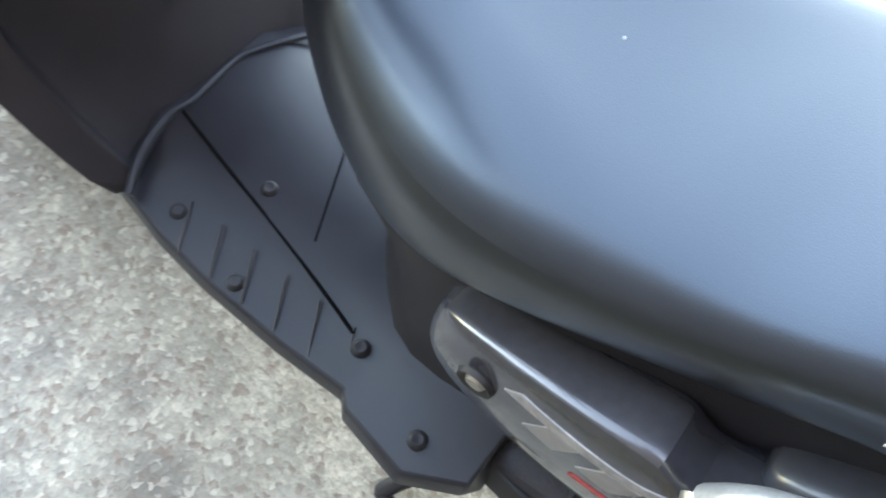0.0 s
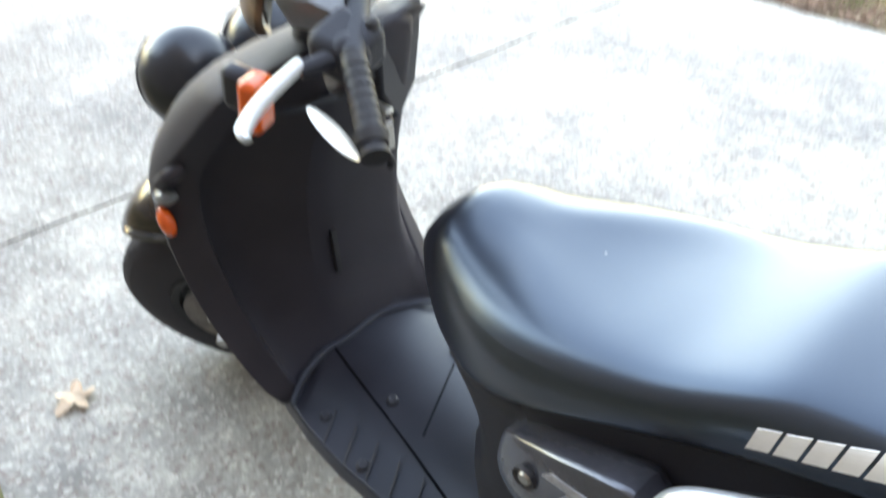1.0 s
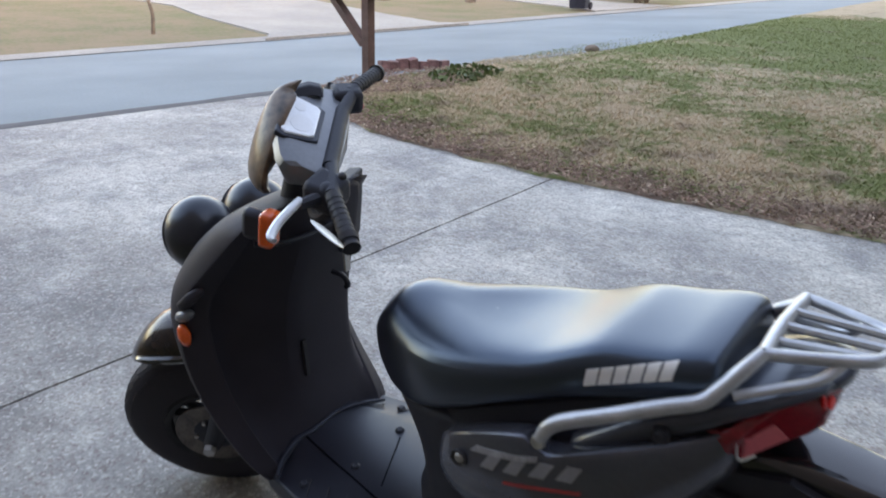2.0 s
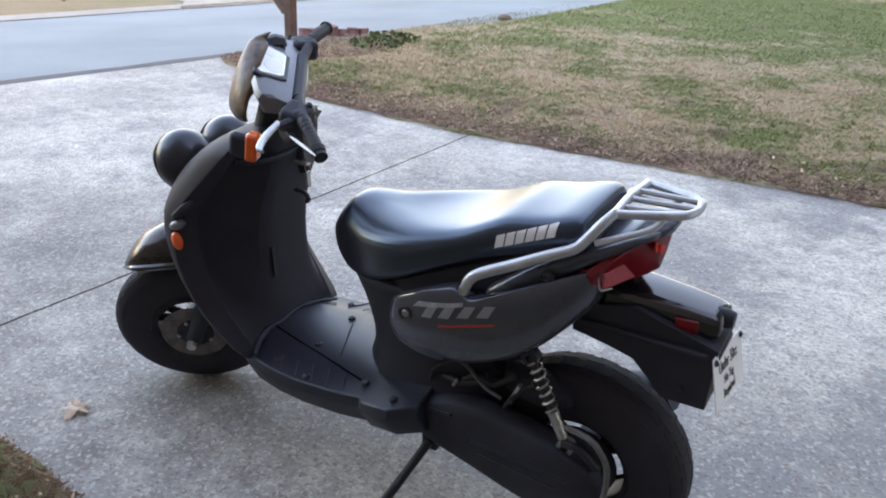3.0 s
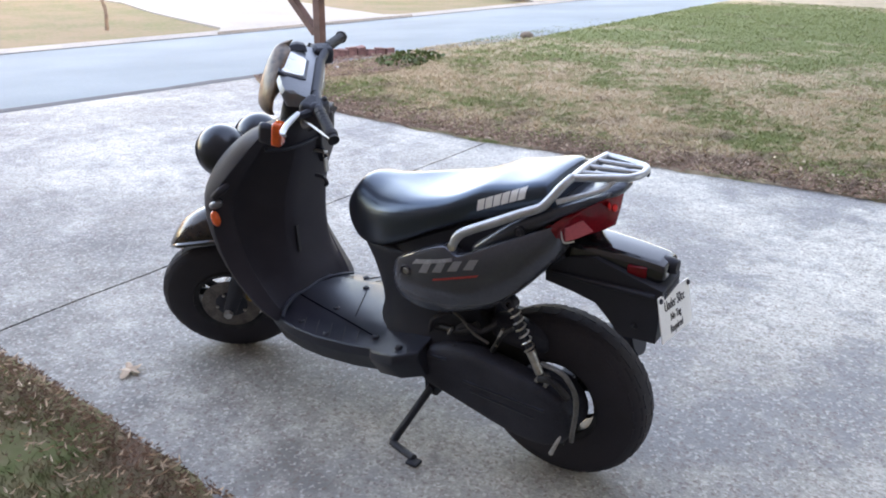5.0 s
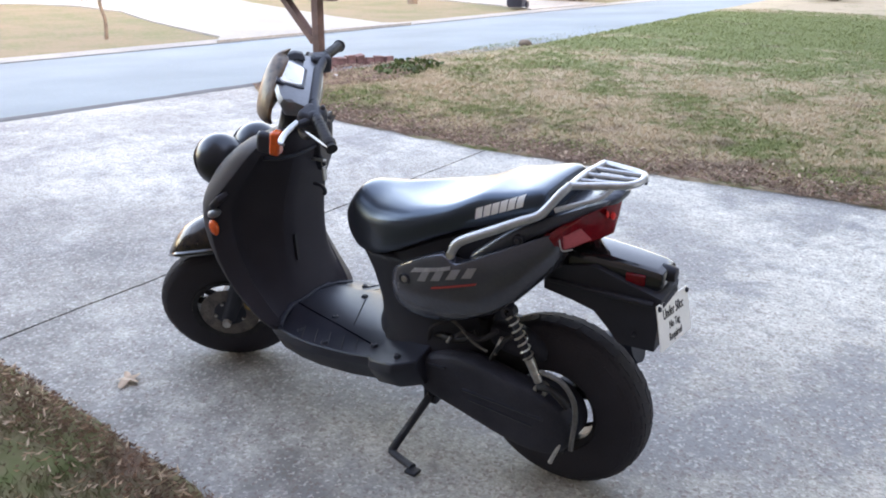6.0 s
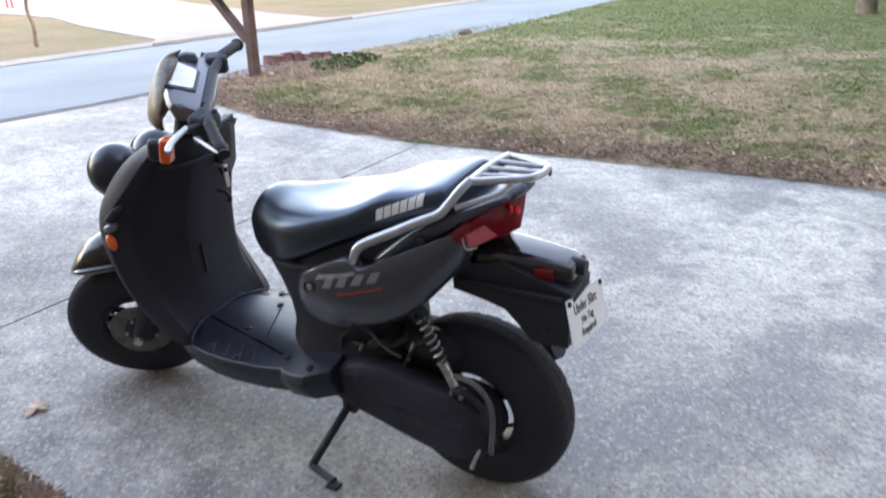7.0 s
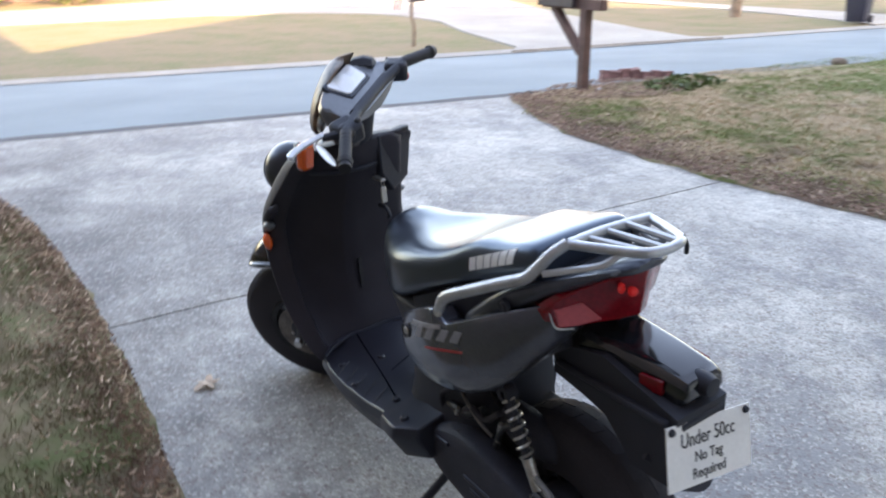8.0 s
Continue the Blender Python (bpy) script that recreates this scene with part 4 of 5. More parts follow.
for z, xm, xr, w, xf, step in SHIELD:
    band = xr - step
    well = band + 0.036
    edge = [(1.0, xr), (0.985, xr - 0.05 * step), (0.818, band + 0.002), (0.800, band), (0.786, band + 0.004)]
    hollow = edge + [(0.770, well), (0.60, well + 0.12 * (xm - well)), (0.40, well + 0.60 * (xm - well)), (0.20, xm)]
    closed = edge + [(0.735, band + 0.55 * (xm - band)), (0.66, band + 0.94 * (xm - band)), (0.62, xm), (0.30, xm)]
    inner = [(x, -y * w, z) for y, x in closed] + [(xm, 0, z)] + [(x, y * w, z) for y, x in hollow[::-1]]
    frontal = [(xr + (xf - xr) * d, y * w, z - 0.01 * d) for y, d in ((0.998, 0.04), (0.985, 0.25), (0.93, 0.58), (0.62, 0.92), (0, 1.0), (-0.62, 0.92), (-0.93, 0.58), (-0.985, 0.25), (-0.998, 0.04))]
    inner_rings.append(inner + frontal)
SHIELDPL = material("shield_plastic", (0.0285, 0.0270, 0.0365), 0.62, spec=0.26, fine=1500, bump=0.08, scale=9)
shield = part("leg_shield", loft(inner_rings), SHIELDPL, bike, "matte black leg shield with a hollow inner face", sub=1)
part("slot", box(0.938, 0.96, 0.000, 0.010, 0.425, 0.512), INK, shield, smooth=False)
part("lip", tube([(0.900, 0.128, 0.798), (0.872, 0.08, 0.790), (0.860, 0.0, 0.788), (0.872, -0.08, 0.790)], 0.006, 8, 6), PLASTIC, shield)
for s in (1, -1):
    # bulging shoulder bumps and side markers
    part("shield_bump", moved(slab([(-0.050, -0.010), (-0.020, 0.016), (0.030, 0.018), (0.034, -0.016)], -0.010, 0.011), pose(1.030, s * 0.197, 0.672, 0, 40, 0)) if s > 0 else moved(box(-0.040, 0.030, -0.016, 0.010, -0.010, 0.010), pose(1.030, -0.197, 0.672, 0, 40, 0)), SHIELDPL, shield, bevel=0.007)
    part("shield_bump", moved(ellipsoid((0, 0, 0), (0.026, 0.017, 0.013), 14, 10), pose(1.050, s * 0.203, 0.634, 0, 24, 0)), GREYPL, shield, "worn grey rounded shoulder")
    part("side_marker", moved(ellipsoid((0, 0, 0), (0.016, 0.012, 0.024), 16, 10), pose(1.048 if s > 0 else 1.085, s * (0.214 if s > 0 else 0.205), 0.594, 0, 12, 0)), ORANGE, bike, "orange side marker lens")
    if s > 0:
        sh = part("turn_signal", moved(box(-0.026, 0.030, -0.016, 0.010, -0.032, 0.028), pose(0.842, 0.160, 0.862, 0, -10, 14)), PLASTIC, bike, "turn signal in the shoulder of the shield", bevel=0.012)
        part("lens", moved(box(-0.014, 0.014, -0.019, 0.019, -0.032, 0.032), pose(0.789, 0.177, 0.874, 0, -10, 20)), ORANGE, sh, "orange lens", bevel=0.008)
    else:
        plate_pts = [Vector(p) for p in ((0.848, -0.050, 0.860), (0.894, -0.170, 0.858), (0.900, -0.170, 0.80), (0.903, -0.156, 0.72), (0.868, -0.09, 0.70), (0.853, -0.05, 0.76))]
        sh = part("turn_signal", loft([plate_pts, [p + Vector((0.035, 0.008, -0.006)) for p in plate_pts]]), DULL, bike, "dark squared back of the turn signal", bevel=0.005)
    hx, hy, hz = (1.132, 0.078, 0.742) if s > 0 else (1.118, -0.062, 0.740)
    lamp = part("headlamp", moved(ellipsoid((0, 0, 0), (0.078, 0.075, 0.081), 28, 18), pose(hx, hy, hz, 0, 12, s * 4)), SATIN, bike, "round black headlamp bowl")
    part("rim", moved(lathe([(0.067, 0.0), (0.072, 0.004), (0.068, 0.010), (0.063, 0.004)], 30, "X"), pose(hx + 0.030, hy, hz - 0.004, 0, 12, s * 4)), DULL, lamp)
    part("glass", moved(lathe([(0.0, 0.052), (0.03, 0.046), (0.050, 0.03)], 26, "X"), pose(hx + 0.034, hy, hz, 0, 12, s * 4)), METER, lamp)
    part("lamp_stay", tube([(hx - 0.04, hy * 0.7, hz - 0.06), (hx - 0.06, hy * 0.6, hz - 0.10)], 0.016, 8, 0), DULL, lamp)

# floor and belly
FL = [(0.955, 0.150, 0.296), (0.90, 0.178, 0.290), (0.82, 0.193, 0.288), (0.74, 0.200, 0.290), (0.62, 0.203, 0.302), (0.53, 0.200, 0.316), (0.515, 0.215, 0.319), (0.43, 0.232, 0.340), (0.37, 0.20, 0.352)]
rings = []
for x, w, z in FL:
    lift = 0.020
    rings.append([(x, -w, z - 0.03), (x, -w * 0.97, z - 0.004), (x, -w * 0.66, z + 0.004), (x, -w * 0.5, z + lift), (x, 0, z + lift), (x, w * 0.5, z + lift), (x, w * 0.66, z + 0.004), (x, w * 0.97, z - 0.004), (x, w, z - 0.03), (x - 0.01, w * 0.88, z - 0.085), (x - 0.01, 0, z - 0.11), (x - 0.01, -w * 0.88, z - 0.085)])
floor = part("floorboard", loft(rings), PLASTIC, bike, "dark plastic footboard with ribs and bolts", bevel=0.004)
for s in (1, -1):
    for k in range(6):
        x = 0.80 - 0.05 * k
        part("rib", tube([(x + 0.016, s * 0.136, 0.2925 + 0.0045 * k), (x - 0.016, s * 0.190, 0.2855 + 0.0045 * k)], 0.0014, 6, 0), INK, floor)
for x, y, z in ((0.752, -0.070, 0.311), (0.752, 0.072, 0.311), (0.545, 0.150, 0.319), (0.545, -0.150, 0.319), (0.82, 0.154, 0.289), (0.82, -0.154, 0.289), (0.436, 0.190, 0.342), (0.706, 0.176, 0.294)):
    part("bolt", moved(lathe([(0.0, 0.002), (0.006, 0.004), (0.010, 0.001), (0.011, -0.003)], 12, "Z"), Matrix.Translation((x, y, z))), DULL, floor)
part("seam", tube([(0.905, 0.062, 0.3112), (0.80, 0.085, 0.3094), (0.73, 0.100, 0.3100), (0.66, 0.116, 0.3106), (0.562, 0.142, 0.3140)], 0.0021, 6, 4), GROOVE, floor)
part("seam", tube([(0.665, 0.090, 0.3172), (0.70, 0.020, 0.3146), (0.735, -0.05, 0.3112)], 0.0014, 6, 0), GROOVE, floor)
part("toe_edge", tube([(0.872, 0.178, 0.298), (0.888, 0.153, 0.303), (0.901, 0.122, 0.308), (0.910, 0.076, 0.312), (0.905, 0.042, 0.312), (0.910, -0.03, 0.312), (0.900, -0.064, 0.312), (0.882, -0.105, 0.309), (0.868, -0.15, 0.296)], [0.005, 0.007, 0.008, 0.006, 0.005, 0.005, 0.005, 0.005, 0.004], 8, 5), PLASTIC, floor, "rounded edge where the footboard turns up")
belly = [[(x, y * w, z0 + (z1 - z0) * t) for y, t in ((-1, 1), (-0.95, 0.5), (-0.6, 0.06), (0, 0), (0.6, 0.06), (0.95, 0.5), (1, 1))] for x, w, z0, z1 in ((0.95, 0.12, 0.235, 0.30), (0.84, 0.18, 0.19, 0.29), (0.70, 0.195, 0.165, 0.28), (0.52, 0.195, 0.178, 0.305), (0.40, 0.185, 0.200, 0.325), (0.34, 0.16, 0.23, 0.34))]
part("belly_pan", loft(belly), SOOT, bike, "dull black belly pan under the footboard", sub=1)

# seat and the body under it
SEAT = [  # x, half-width, half-width of the flat top, top, bottom
    (0.716, 0.014, 0.004, 0.640, 0.610), (0.699, 0.034, 0.010, 0.668, 0.594), (0.674, 0.056, 0.018, 0.704, 0.580), (0.650, 0.072, 0.030, 0.727, 0.570), (0.636, 0.082, 0.040, 0.738, 0.566), (0.622, 0.091, 0.044, 0.742, 0.566), (0.60, 0.104, 0.046, 0.744, 0.567), (0.55, 0.130, 0.036, 0.746, 0.575), (0.50, 0.148, 0.056, 0.750, 0.595), (0.45, 0.155, 0.086, 0.752, 0.618), (0.39, 0.152, 0.112, 0.757, 0.650),
    (0.335, 0.146, 0.112, 0.767, 0.678), (0.30, 0.141, 0.110, 0.779, 0.692), (0.270, 0.137, 0.108, 0.793, 0.705), (0.242, 0.133, 0.106, 0.807, 0.716), (0.218, 0.130, 0.104, 0.818, 0.725), (0.195, 0.128, 0.102, 0.824, 0.733), (0.16, 0.125, 0.100, 0.829, 0.744), (0.12, 0.122, 0.098, 0.838, 0.758), (0.098, 0.121, 0.098, 0.845, 0.766), (0.076, 0.120, 0.097, 0.849, 0.772), (0.060, 0.118, 0.095, 0.850, 0.777), (0.049, 0.115, 0.090, 0.847, 0.780), (0.042, 0.111, 0.084, 0.836, 0.783), (0.038, 0.104, 0.074, 0.815, 0.785), (0.036, 0.090, 0.06, 0.797, 0.787)]


def seat_half(w, k):
    return [(0.95 * w, 0), (0.985 * w, 0.22), (w, 0.45), (0.96 * w + 0.04 * k, 0.70), (0.58 * w + 0.42 * k, 0.88), (k, 0.958), (0.5 * k, 0.988)]


rings = []
for x, w, k, t, b in SEAT:
    dish = 0.010 * max(0.0, 1 - ((x - 0.46) / 0.13) ** 2)
    half = [(y, b + (t - b) * h - (dish * (1 - (y / k) ** 2) if y < k else 0.0)) for y, h in seat_half(w, k)]
    rings.append([(x, -y, z) for y, z in half] + [(x, 0, t - dish)] + [(x, y, z) for y, z in half[::-1]] + [(x, 0.4 * w, b), (x, -0.4 * w, b)])
seat = part("seat", loft(rings), VINYL, bike, "long black vinyl seat with a stepped top", sub=2)
for s in (1, -1):
    # block letters of a maker's mark as plain bars
    for k in range(6):
        u = (k + 0.5) / 6
        cx, cz = 0.221 - 0.124 * u, 0.769 + 0.052 * u
        wl = 0.0088
        quad = [(cx + wl, cz - 0.014 - 0.004), (cx - wl, cz - 0.014 + 0.004), (cx - wl - 0.004, cz + 0.014 + 0.004), (cx + wl - 0.004, cz + 0.014 - 0.004)]
        part("white_bar", decal(seat, quad, s), WHITE, seat, "white block of the maker's mark", smooth=False)
part("speck", moved(ellipsoid((0, 0, 0), (0.003, 0.003, 0.001), 8, 5), Matrix.Translation((0.450, -0.003, 0.7425))), GREYPRINT, seat)
UNDER = [(0.300, 0.640, 0.140), (0.335, 0.618, 0.134), (0.38, 0.604, 0.126), (0.44, 0.612, 0.120), (0.50, 0.630, 0.122), (0.545, 0.648, 0.126), (0.585, 0.668, 0.130), (0.60, 0.672, 0.130)]
rings = []
for z, fx, w in UNDER:
    half = [(fx - 0.008, 0.03), (fx - 0.04, 0.068), (fx - 0.09, 0.9 * w), (fx - 0.15, w), (0.36, w), (0.20, 0.8 * w)]
    rings.append([(fx, 0, z)] + [(x, y, z) for x, y in half] + [(x, -y, z) for x, y in half[::-1]])
BAY = [(0.50, 0.100, 0.610, 0.50), (0.44, 0.128, 0.640, 0.50), (0.36, 0.128, 0.680, 0.51), (0.28, 0.122, 0.716, 0.53), (0.20, 0.112, 0.748, 0.57), (0.12, 0.104, 0.778, 0.63), (0.06, 0.100, 0.796, 0.69), (0.03, 0.092, 0.800, 0.73)]
bay = [[(x, -w, b), (x, -w, t - 0.02), (x, -w * 0.8, t), (x, w * 0.8, t), (x, w, t - 0.02), (x, w, b)] for x, w, t, b in BAY]
part("storage_bay", loft(bay), DULL, bike, "black storage box under the seat")
part("under_seat_body", loft(rings), DULL, bike, "matte black body under the seat", sub=1)

# charcoal side covers with a faded mark
COVER = [  # x, top, bottom, half-width of the outside
    (0.466, 0.558, 0.505, 0.150), (0.462, 0.574, 0.482, 0.157), (0.454, 0.586, 0.466, 0.163), (0.436, 0.598, 0.455, 0.170), (0.40, 0.618, 0.451, 0.177), (0.36, 0.640, 0.454, 0.183), (0.32, 0.658, 0.463, 0.187), (0.296, 0.667, 0.469, 0.188), (0.284, 0.669, 0.473, 0.188), (0.272, 0.657, 0.477, 0.188), (0.258, 0.649, 0.482, 0.187), (0.244, 0.652, 0.486, 0.187), (0.20, 0.674, 0.503, 0.184),
    (0.15, 0.700, 0.530, 0.178), (0.105, 0.722, 0.568, 0.170), (0.065, 0.740, 0.612, 0.158), (0.038, 0.749, 0.643, 0.143), (0.022, 0.754, 0.660, 0.130), (0.013, 0.748, 0.676, 0.120), (0.007, 0.736, 0.690, 0.112)]


def cover_mesh(stations, side, ledge=0.030):
    """A shell with a crisp ledge along its top, bulging out below it."""
    rings = []
    for x, t, b, w in stations:
        d = t - b
        run = [(w - 0.085, t - 0.012), (w - ledge - 0.012, t - 0.002), (w - 0.016, t), (w - 0.012, t - 0.002), (w - 0.009, t - 0.06 * d), (w - 0.003, t - 0.25 * d), (w, t - 0.48 * d), (w - 0.005, t - 0.72 * d), (w - 0.020, b + 0.07 * d), (w - 0.030, b + 0.01 * d), (w - 0.045, b), (w - 0.085, b + 0.012)]
        rings.append([(x, side * y, z) for y, z in run])
    return loft(rings)


for s in (1, -1):
    sp = part("side_cover", cover_mesh(COVER, s), CHARCOAL, bike, "charcoal painted side cover with a faded mark", sub=1)
    part("screw", moved(lathe([(0.0, 0.003), (0.007, 0.003), (0.009, 0.0)], 12), Matrix.Translation((0.405, s * 0.176, 0.572)) @ Matrix.Scale(s, 4, (0, 1, 0))), STEEL, sp)
    part("screw_recess", moved(lathe([(0.009, 0.0), (0.015, 0.003), (0.016, -0.002)], 16), Matrix.Translation((0.405, s * 0.176, 0.572)) @ Matrix.Scale(s, 4, (0, 1, 0))), INK, sp)
    quad = [(0.385, 0.596), (0.262, 0.634), (0.262, 0.643), (0.372, 0.611)]
    part("silver_bar", decal(sp, quad, s), SILVERPRINT, sp, smooth=False)
    # glossy tail panel between the cover and the rail
    tp = [(0.236, 0.662, 0.640, 0.142), (0.222, 0.676, 0.645, 0.147), (0.19, 0.700, 0.658, 0.150), (0.12, 0.756, 0.692, 0.148), (0.06, 0.782, 0.730, 0.138), (0.02, 0.800, 0.762, 0.126), (-0.02, 0.814, 0.786, 0.106), (-0.055, 0.825, 0.806, 0.084), (-0.078, 0.829, 0.816, 0.064)]
    panel_ = part("tail_panel", cover_mesh(tp, s, 0.02), TAILGREY, bike, "glossy dark panel under the grab rail", sub=1)
    part("washer", moved(lathe([(0.0, 0.004), (0.006, 0.006), (0.009, 0.003), (0.013, 0.004), (0.014, -0.004)], 16), Matrix.Translation((0.097, s * 0.146, 0.735)) @ Matrix.Scale(s, 4, (0, 1, 0))), DULL, panel_)
    for k in range(4):
        x0, z0 = 0.348 - 0.044 * k, 0.580 + 0.0135 * k
        quad = [(x0 + 0.014, z0), (x0 - 0.012, z0 + 0.006), (x0 - 0.026, z0 + 0.034), (x0 - 0.002, z0 + 0.028)]
        part("grey_bar", decal(sp, quad, s), GREYPRINT, sp, smooth=False)
    quad = [(0.318, 0.571), (0.192, 0.611), (0.188, 0.617), (0.315, 0.577)]
    part("red_bar", decal(sp, quad, s), REDPRINT, sp, smooth=False)
    # satin grab rail running up into the rack
    rail = [(0.257, s * 0.180, 0.680), (0.246, s * 0.178, 0.702), (0.226, s * 0.172, 0.718), (0.16, s * 0.158, 0.749), (0.10, s * 0.142, 0.777), (0.055, s * 0.130, 0.797), (0.036, s * 0.118, 0.818), (0.016, s * 0.103 + (0 if s > 0 else -0.010), 0.845 if s > 0 else 0.834), (0.002, s * 0.090 - (0.010 if s > 0 else 0.018), 0.861 if s > 0 else 0.850)]
    part("grab_rail", tube(rail, [0.010, 0.0115, 0.0118, 0.0115, 0.0112, 0.011, 0.0105, 0.010, 0.0095], 12, 6), RAIL, bike, "satin silver grab rail")
    part("rail_bolt", moved(lathe([(0.0, 0.006), (0.010, 0.006), (0.012, 0.0)], 12), Matrix.Translation((0.258, s * 0.182, 0.676)) @ Matrix.Scale(s, 4, (0, 1, 0))), STEEL, bike)
RACK = [(0.002, 0.090, 0.862), (-0.040, 0.074, 0.864), (-0.090, 0.052, 0.866), (-0.112, 0.038, 0.867), (-0.122, 0.018, 0.867)]
outer = [(x, y - 0.012, z - 0.006 + 0.03 * y) for x, y, z in RACK] + [(-0.124, -0.014, 0.860)] + [(x, -y - 0.020, z - 0.006 - 0.06 * y) for x, y, z in RACK[::-1]]
rack = part("rear_rack", tube(outer, 0.0085, 10, 5), RAIL, bike, "silver luggage rack with long bars")
part("cross_bar", tube([(0.002, -0.110, 0.851), (0.006, -0.01, 0.857), (0.002, 0.078, 0.859)], 0.0095, 10, 5), SILVER, rack)
for y, end in ((-0.052, -0.048), (-0.008, -0.014), (0.036, 0.014)):
    part("bar", tube([(0.002, y, 0.857), (-0.120, end, 0.860)], 0.0062, 8, 0), SILVER, rack)
for s in (1, -1):
    part("stay", tube([(0.022, s * 0.118, 0.812), (-0.02, s * 0.092, 0.824), (-0.062, s * 0.066, 0.838), (-0.082, s * 0.052 - 0.008, 0.858)], 0.0065, 8, 5), SILVER, rack)
part("hook", tube([(-0.112, -0.060, 0.866), (-0.118, -0.064, 0.850), (-0.116, -0.066, 0.834)], 0.004, 6, 4), DULL, rack)

# tail: cover, lamp, fender, plate
TAIL = [(0.16, 0.128, 0.735, 0.690), (0.08, 0.122, 0.772, 0.722), (0.03, 0.112, 0.796, 0.752), (-0.01, 0.102, 0.812, 0.782), (-0.05, 0.082, 0.824, 0.806), (-0.078, 0.058, 0.830, 0.812), (-0.094, 0.034, 0.828, 0.814)]
rings = [[(x, q - w, b), (x, q - w, (t + b) / 2), (x, q - w * 0.75, t), (x, q, t + 0.006), (x, q + w * 0.75, t), (x, q + w, (t + b) / 2), (x, q + w, b), (x, q, b)] for x, w, t, b, q in ((*row, -0.012) for row in TAIL)]
part("tail_cover", loft(rings), TAILGREY, bike, "glossy dark tail cover", sub=1)
LAMP = [(1.0, 0.018, 0.756, 0.738), (0.97, 0.008, 0.766, 0.716), (0.86, -0.005, 0.779, 0.705), (0.66, -0.018, 0.790, 0.704), (0.46, -0.036, 0.800, 0.708), (0.22, -0.066, 0.811, 0.715), (0.0, -0.080, 0.815, 0.718)]
left = [(x, 0.137 * y - 0.012, t, b) for y, x, t, b in LAMP]
run = left + [(x, -y - 0.024, t, b) for x, y, t, b in left[::-1][1:]]
rings = []
for x, y, t, b in run:
    h = t - b
    rings.append([(x + 0.010, y, t), (x - 0.004, y * 1.01, t - 0.005), (x + 0.002, y * 1.02, t - 0.45 * h), (x + 0.012, y * 1.01, b + 0.007), (x + 0.022, y, b), (x + 0.05, y * 0.8, (t + b) / 2)])
tail = part("tail_lamp", loft(rings), RED, bike, "wide red wrap-round tail lamp", angle=50, bevel=0.002)
for s in (1, -1):
    corner = [(0.002, 0.116, 0.752), (-0.020, 0.074, 0.760), (-0.034, 0.044, 0.724), (-0.005, 0.076, 0.712), (0.004, 0.105, 0.716)]
    v = [[(x + d, s * y * k - (0.012 if s < 0 else 0.0), z) for x, y, z in corner] for d, k in ((0.022, 0.86), (-0.001, 1.0), (-0.0045, 0.99))]
    part("signal_lens", loft(v), PINK, tail, "paler red corner lens", bevel=0.0015)
    lip = [(0.008, 0.120, 0.748), (0.007, 0.113, 0.722), (0.004, 0.104, 0.711), (-0.006, 0.079, 0.706)]
    part("housing_lip", tube([(x, s * y - (0.012 if s < 0 else 0.0), z) for x, y, z in lip], [0.0014, 0.0019, 0.0022, 0.0016], 8, 5), SILVER, tail, "silver lip under the corner lens")
# glint of the unlit bulb's reflector, painted as brighter red facets
GLOWRED = material("bright_red", (0.90, 0.015, 0.015), 0.35, bump=0.0, spec=0.2)
for x, y, z, w, t in ((-0.0655, 0.028, 0.786, 0.013, 0.010), (-0.0715, 0.008, 0.776, 0.012, 0.010)):
    part("bulb_glint", moved(ellipsoid((0, 0, 0), (0.004, w, t), 7, 5), pose(x, y, z, 14, 12, 18 if y > 0.01 else -6)), GLOWRED, tail, "bright red facets with the bulb reflector's glint painted on", smooth=False)
REARF = [(0.02, 0.066, 0.690, 0.62), (-0.05, 0.062, 0.686, 0.605), (-0.12, 0.057, 0.680, 0.607), (-0.185, 0.050, 0.672, 0.618), (-0.206, 0.044, 0.664, 0.632)]
rings = [[(x, q * w - 0.015, b + (t - b) * h) for q, h in ((-1, 0), (-1.02, 0.35), (-0.92, 0.86), (-0.7, 1), (0.7, 1), (0.92, 0.86), (1.02, 0.35), (1, 0))] for x, w, t, b in REARF]
rear_guard = part("rear_mudguard", loft(rings), GLOSS, bike, "black rear mudguard carrying a paper plate", bevel=0.006)
part("guard_end", moved(lathe([(0.0, 0.016), (0.016, 0.014), (0.02, 0.0), (0.02, -0.02)], 16, "X"), pose(-0.206, -0.015, 0.652, 0, 0, 180)), DULL, rear_guard)
FLAP = [(0.075, 0.640), (0.074, 0.577), (0.0, 0.564), (-0.055, 0.550), (-0.088, 0.517), (-0.118, 0.481), (-0.205, 0.483), (-0.213, 0.62), (-0.05, 0.665)]
part("flap", loft([[(x, y, z) for x, z in FLAP] for y in (-0.058, -0.054, 0.054, 0.058)]), DULL, rear_guard, smooth=False)
SKIRT = [(0.06, 0.066), (-0.02, 0.068), (-0.12, 0.070), (-0.198, 0.070)]
part("skirt", slab([(x, y) for x, y in SKIRT] + [(x, -y) for x, y in SKIRT[::-1]], 0.600, 0.612), DULL, rear_guard, bevel=0.004)
part("plate_bracket", box(-0.216, -0.202, -0.050, 0.048, 0.594, 0.606), DULL, rear_guard, bevel=0.003)
for s in (1, -1):
    part("reflector", moved(box(-0.022, 0.022, -0.004, 0.004, -0.013, 0.013), pose(-0.145, s * 0.057 - 0.015, 0.648, 0, 0, s * 7)), RED, rear_guard, "small red side reflector", bevel=0.002)
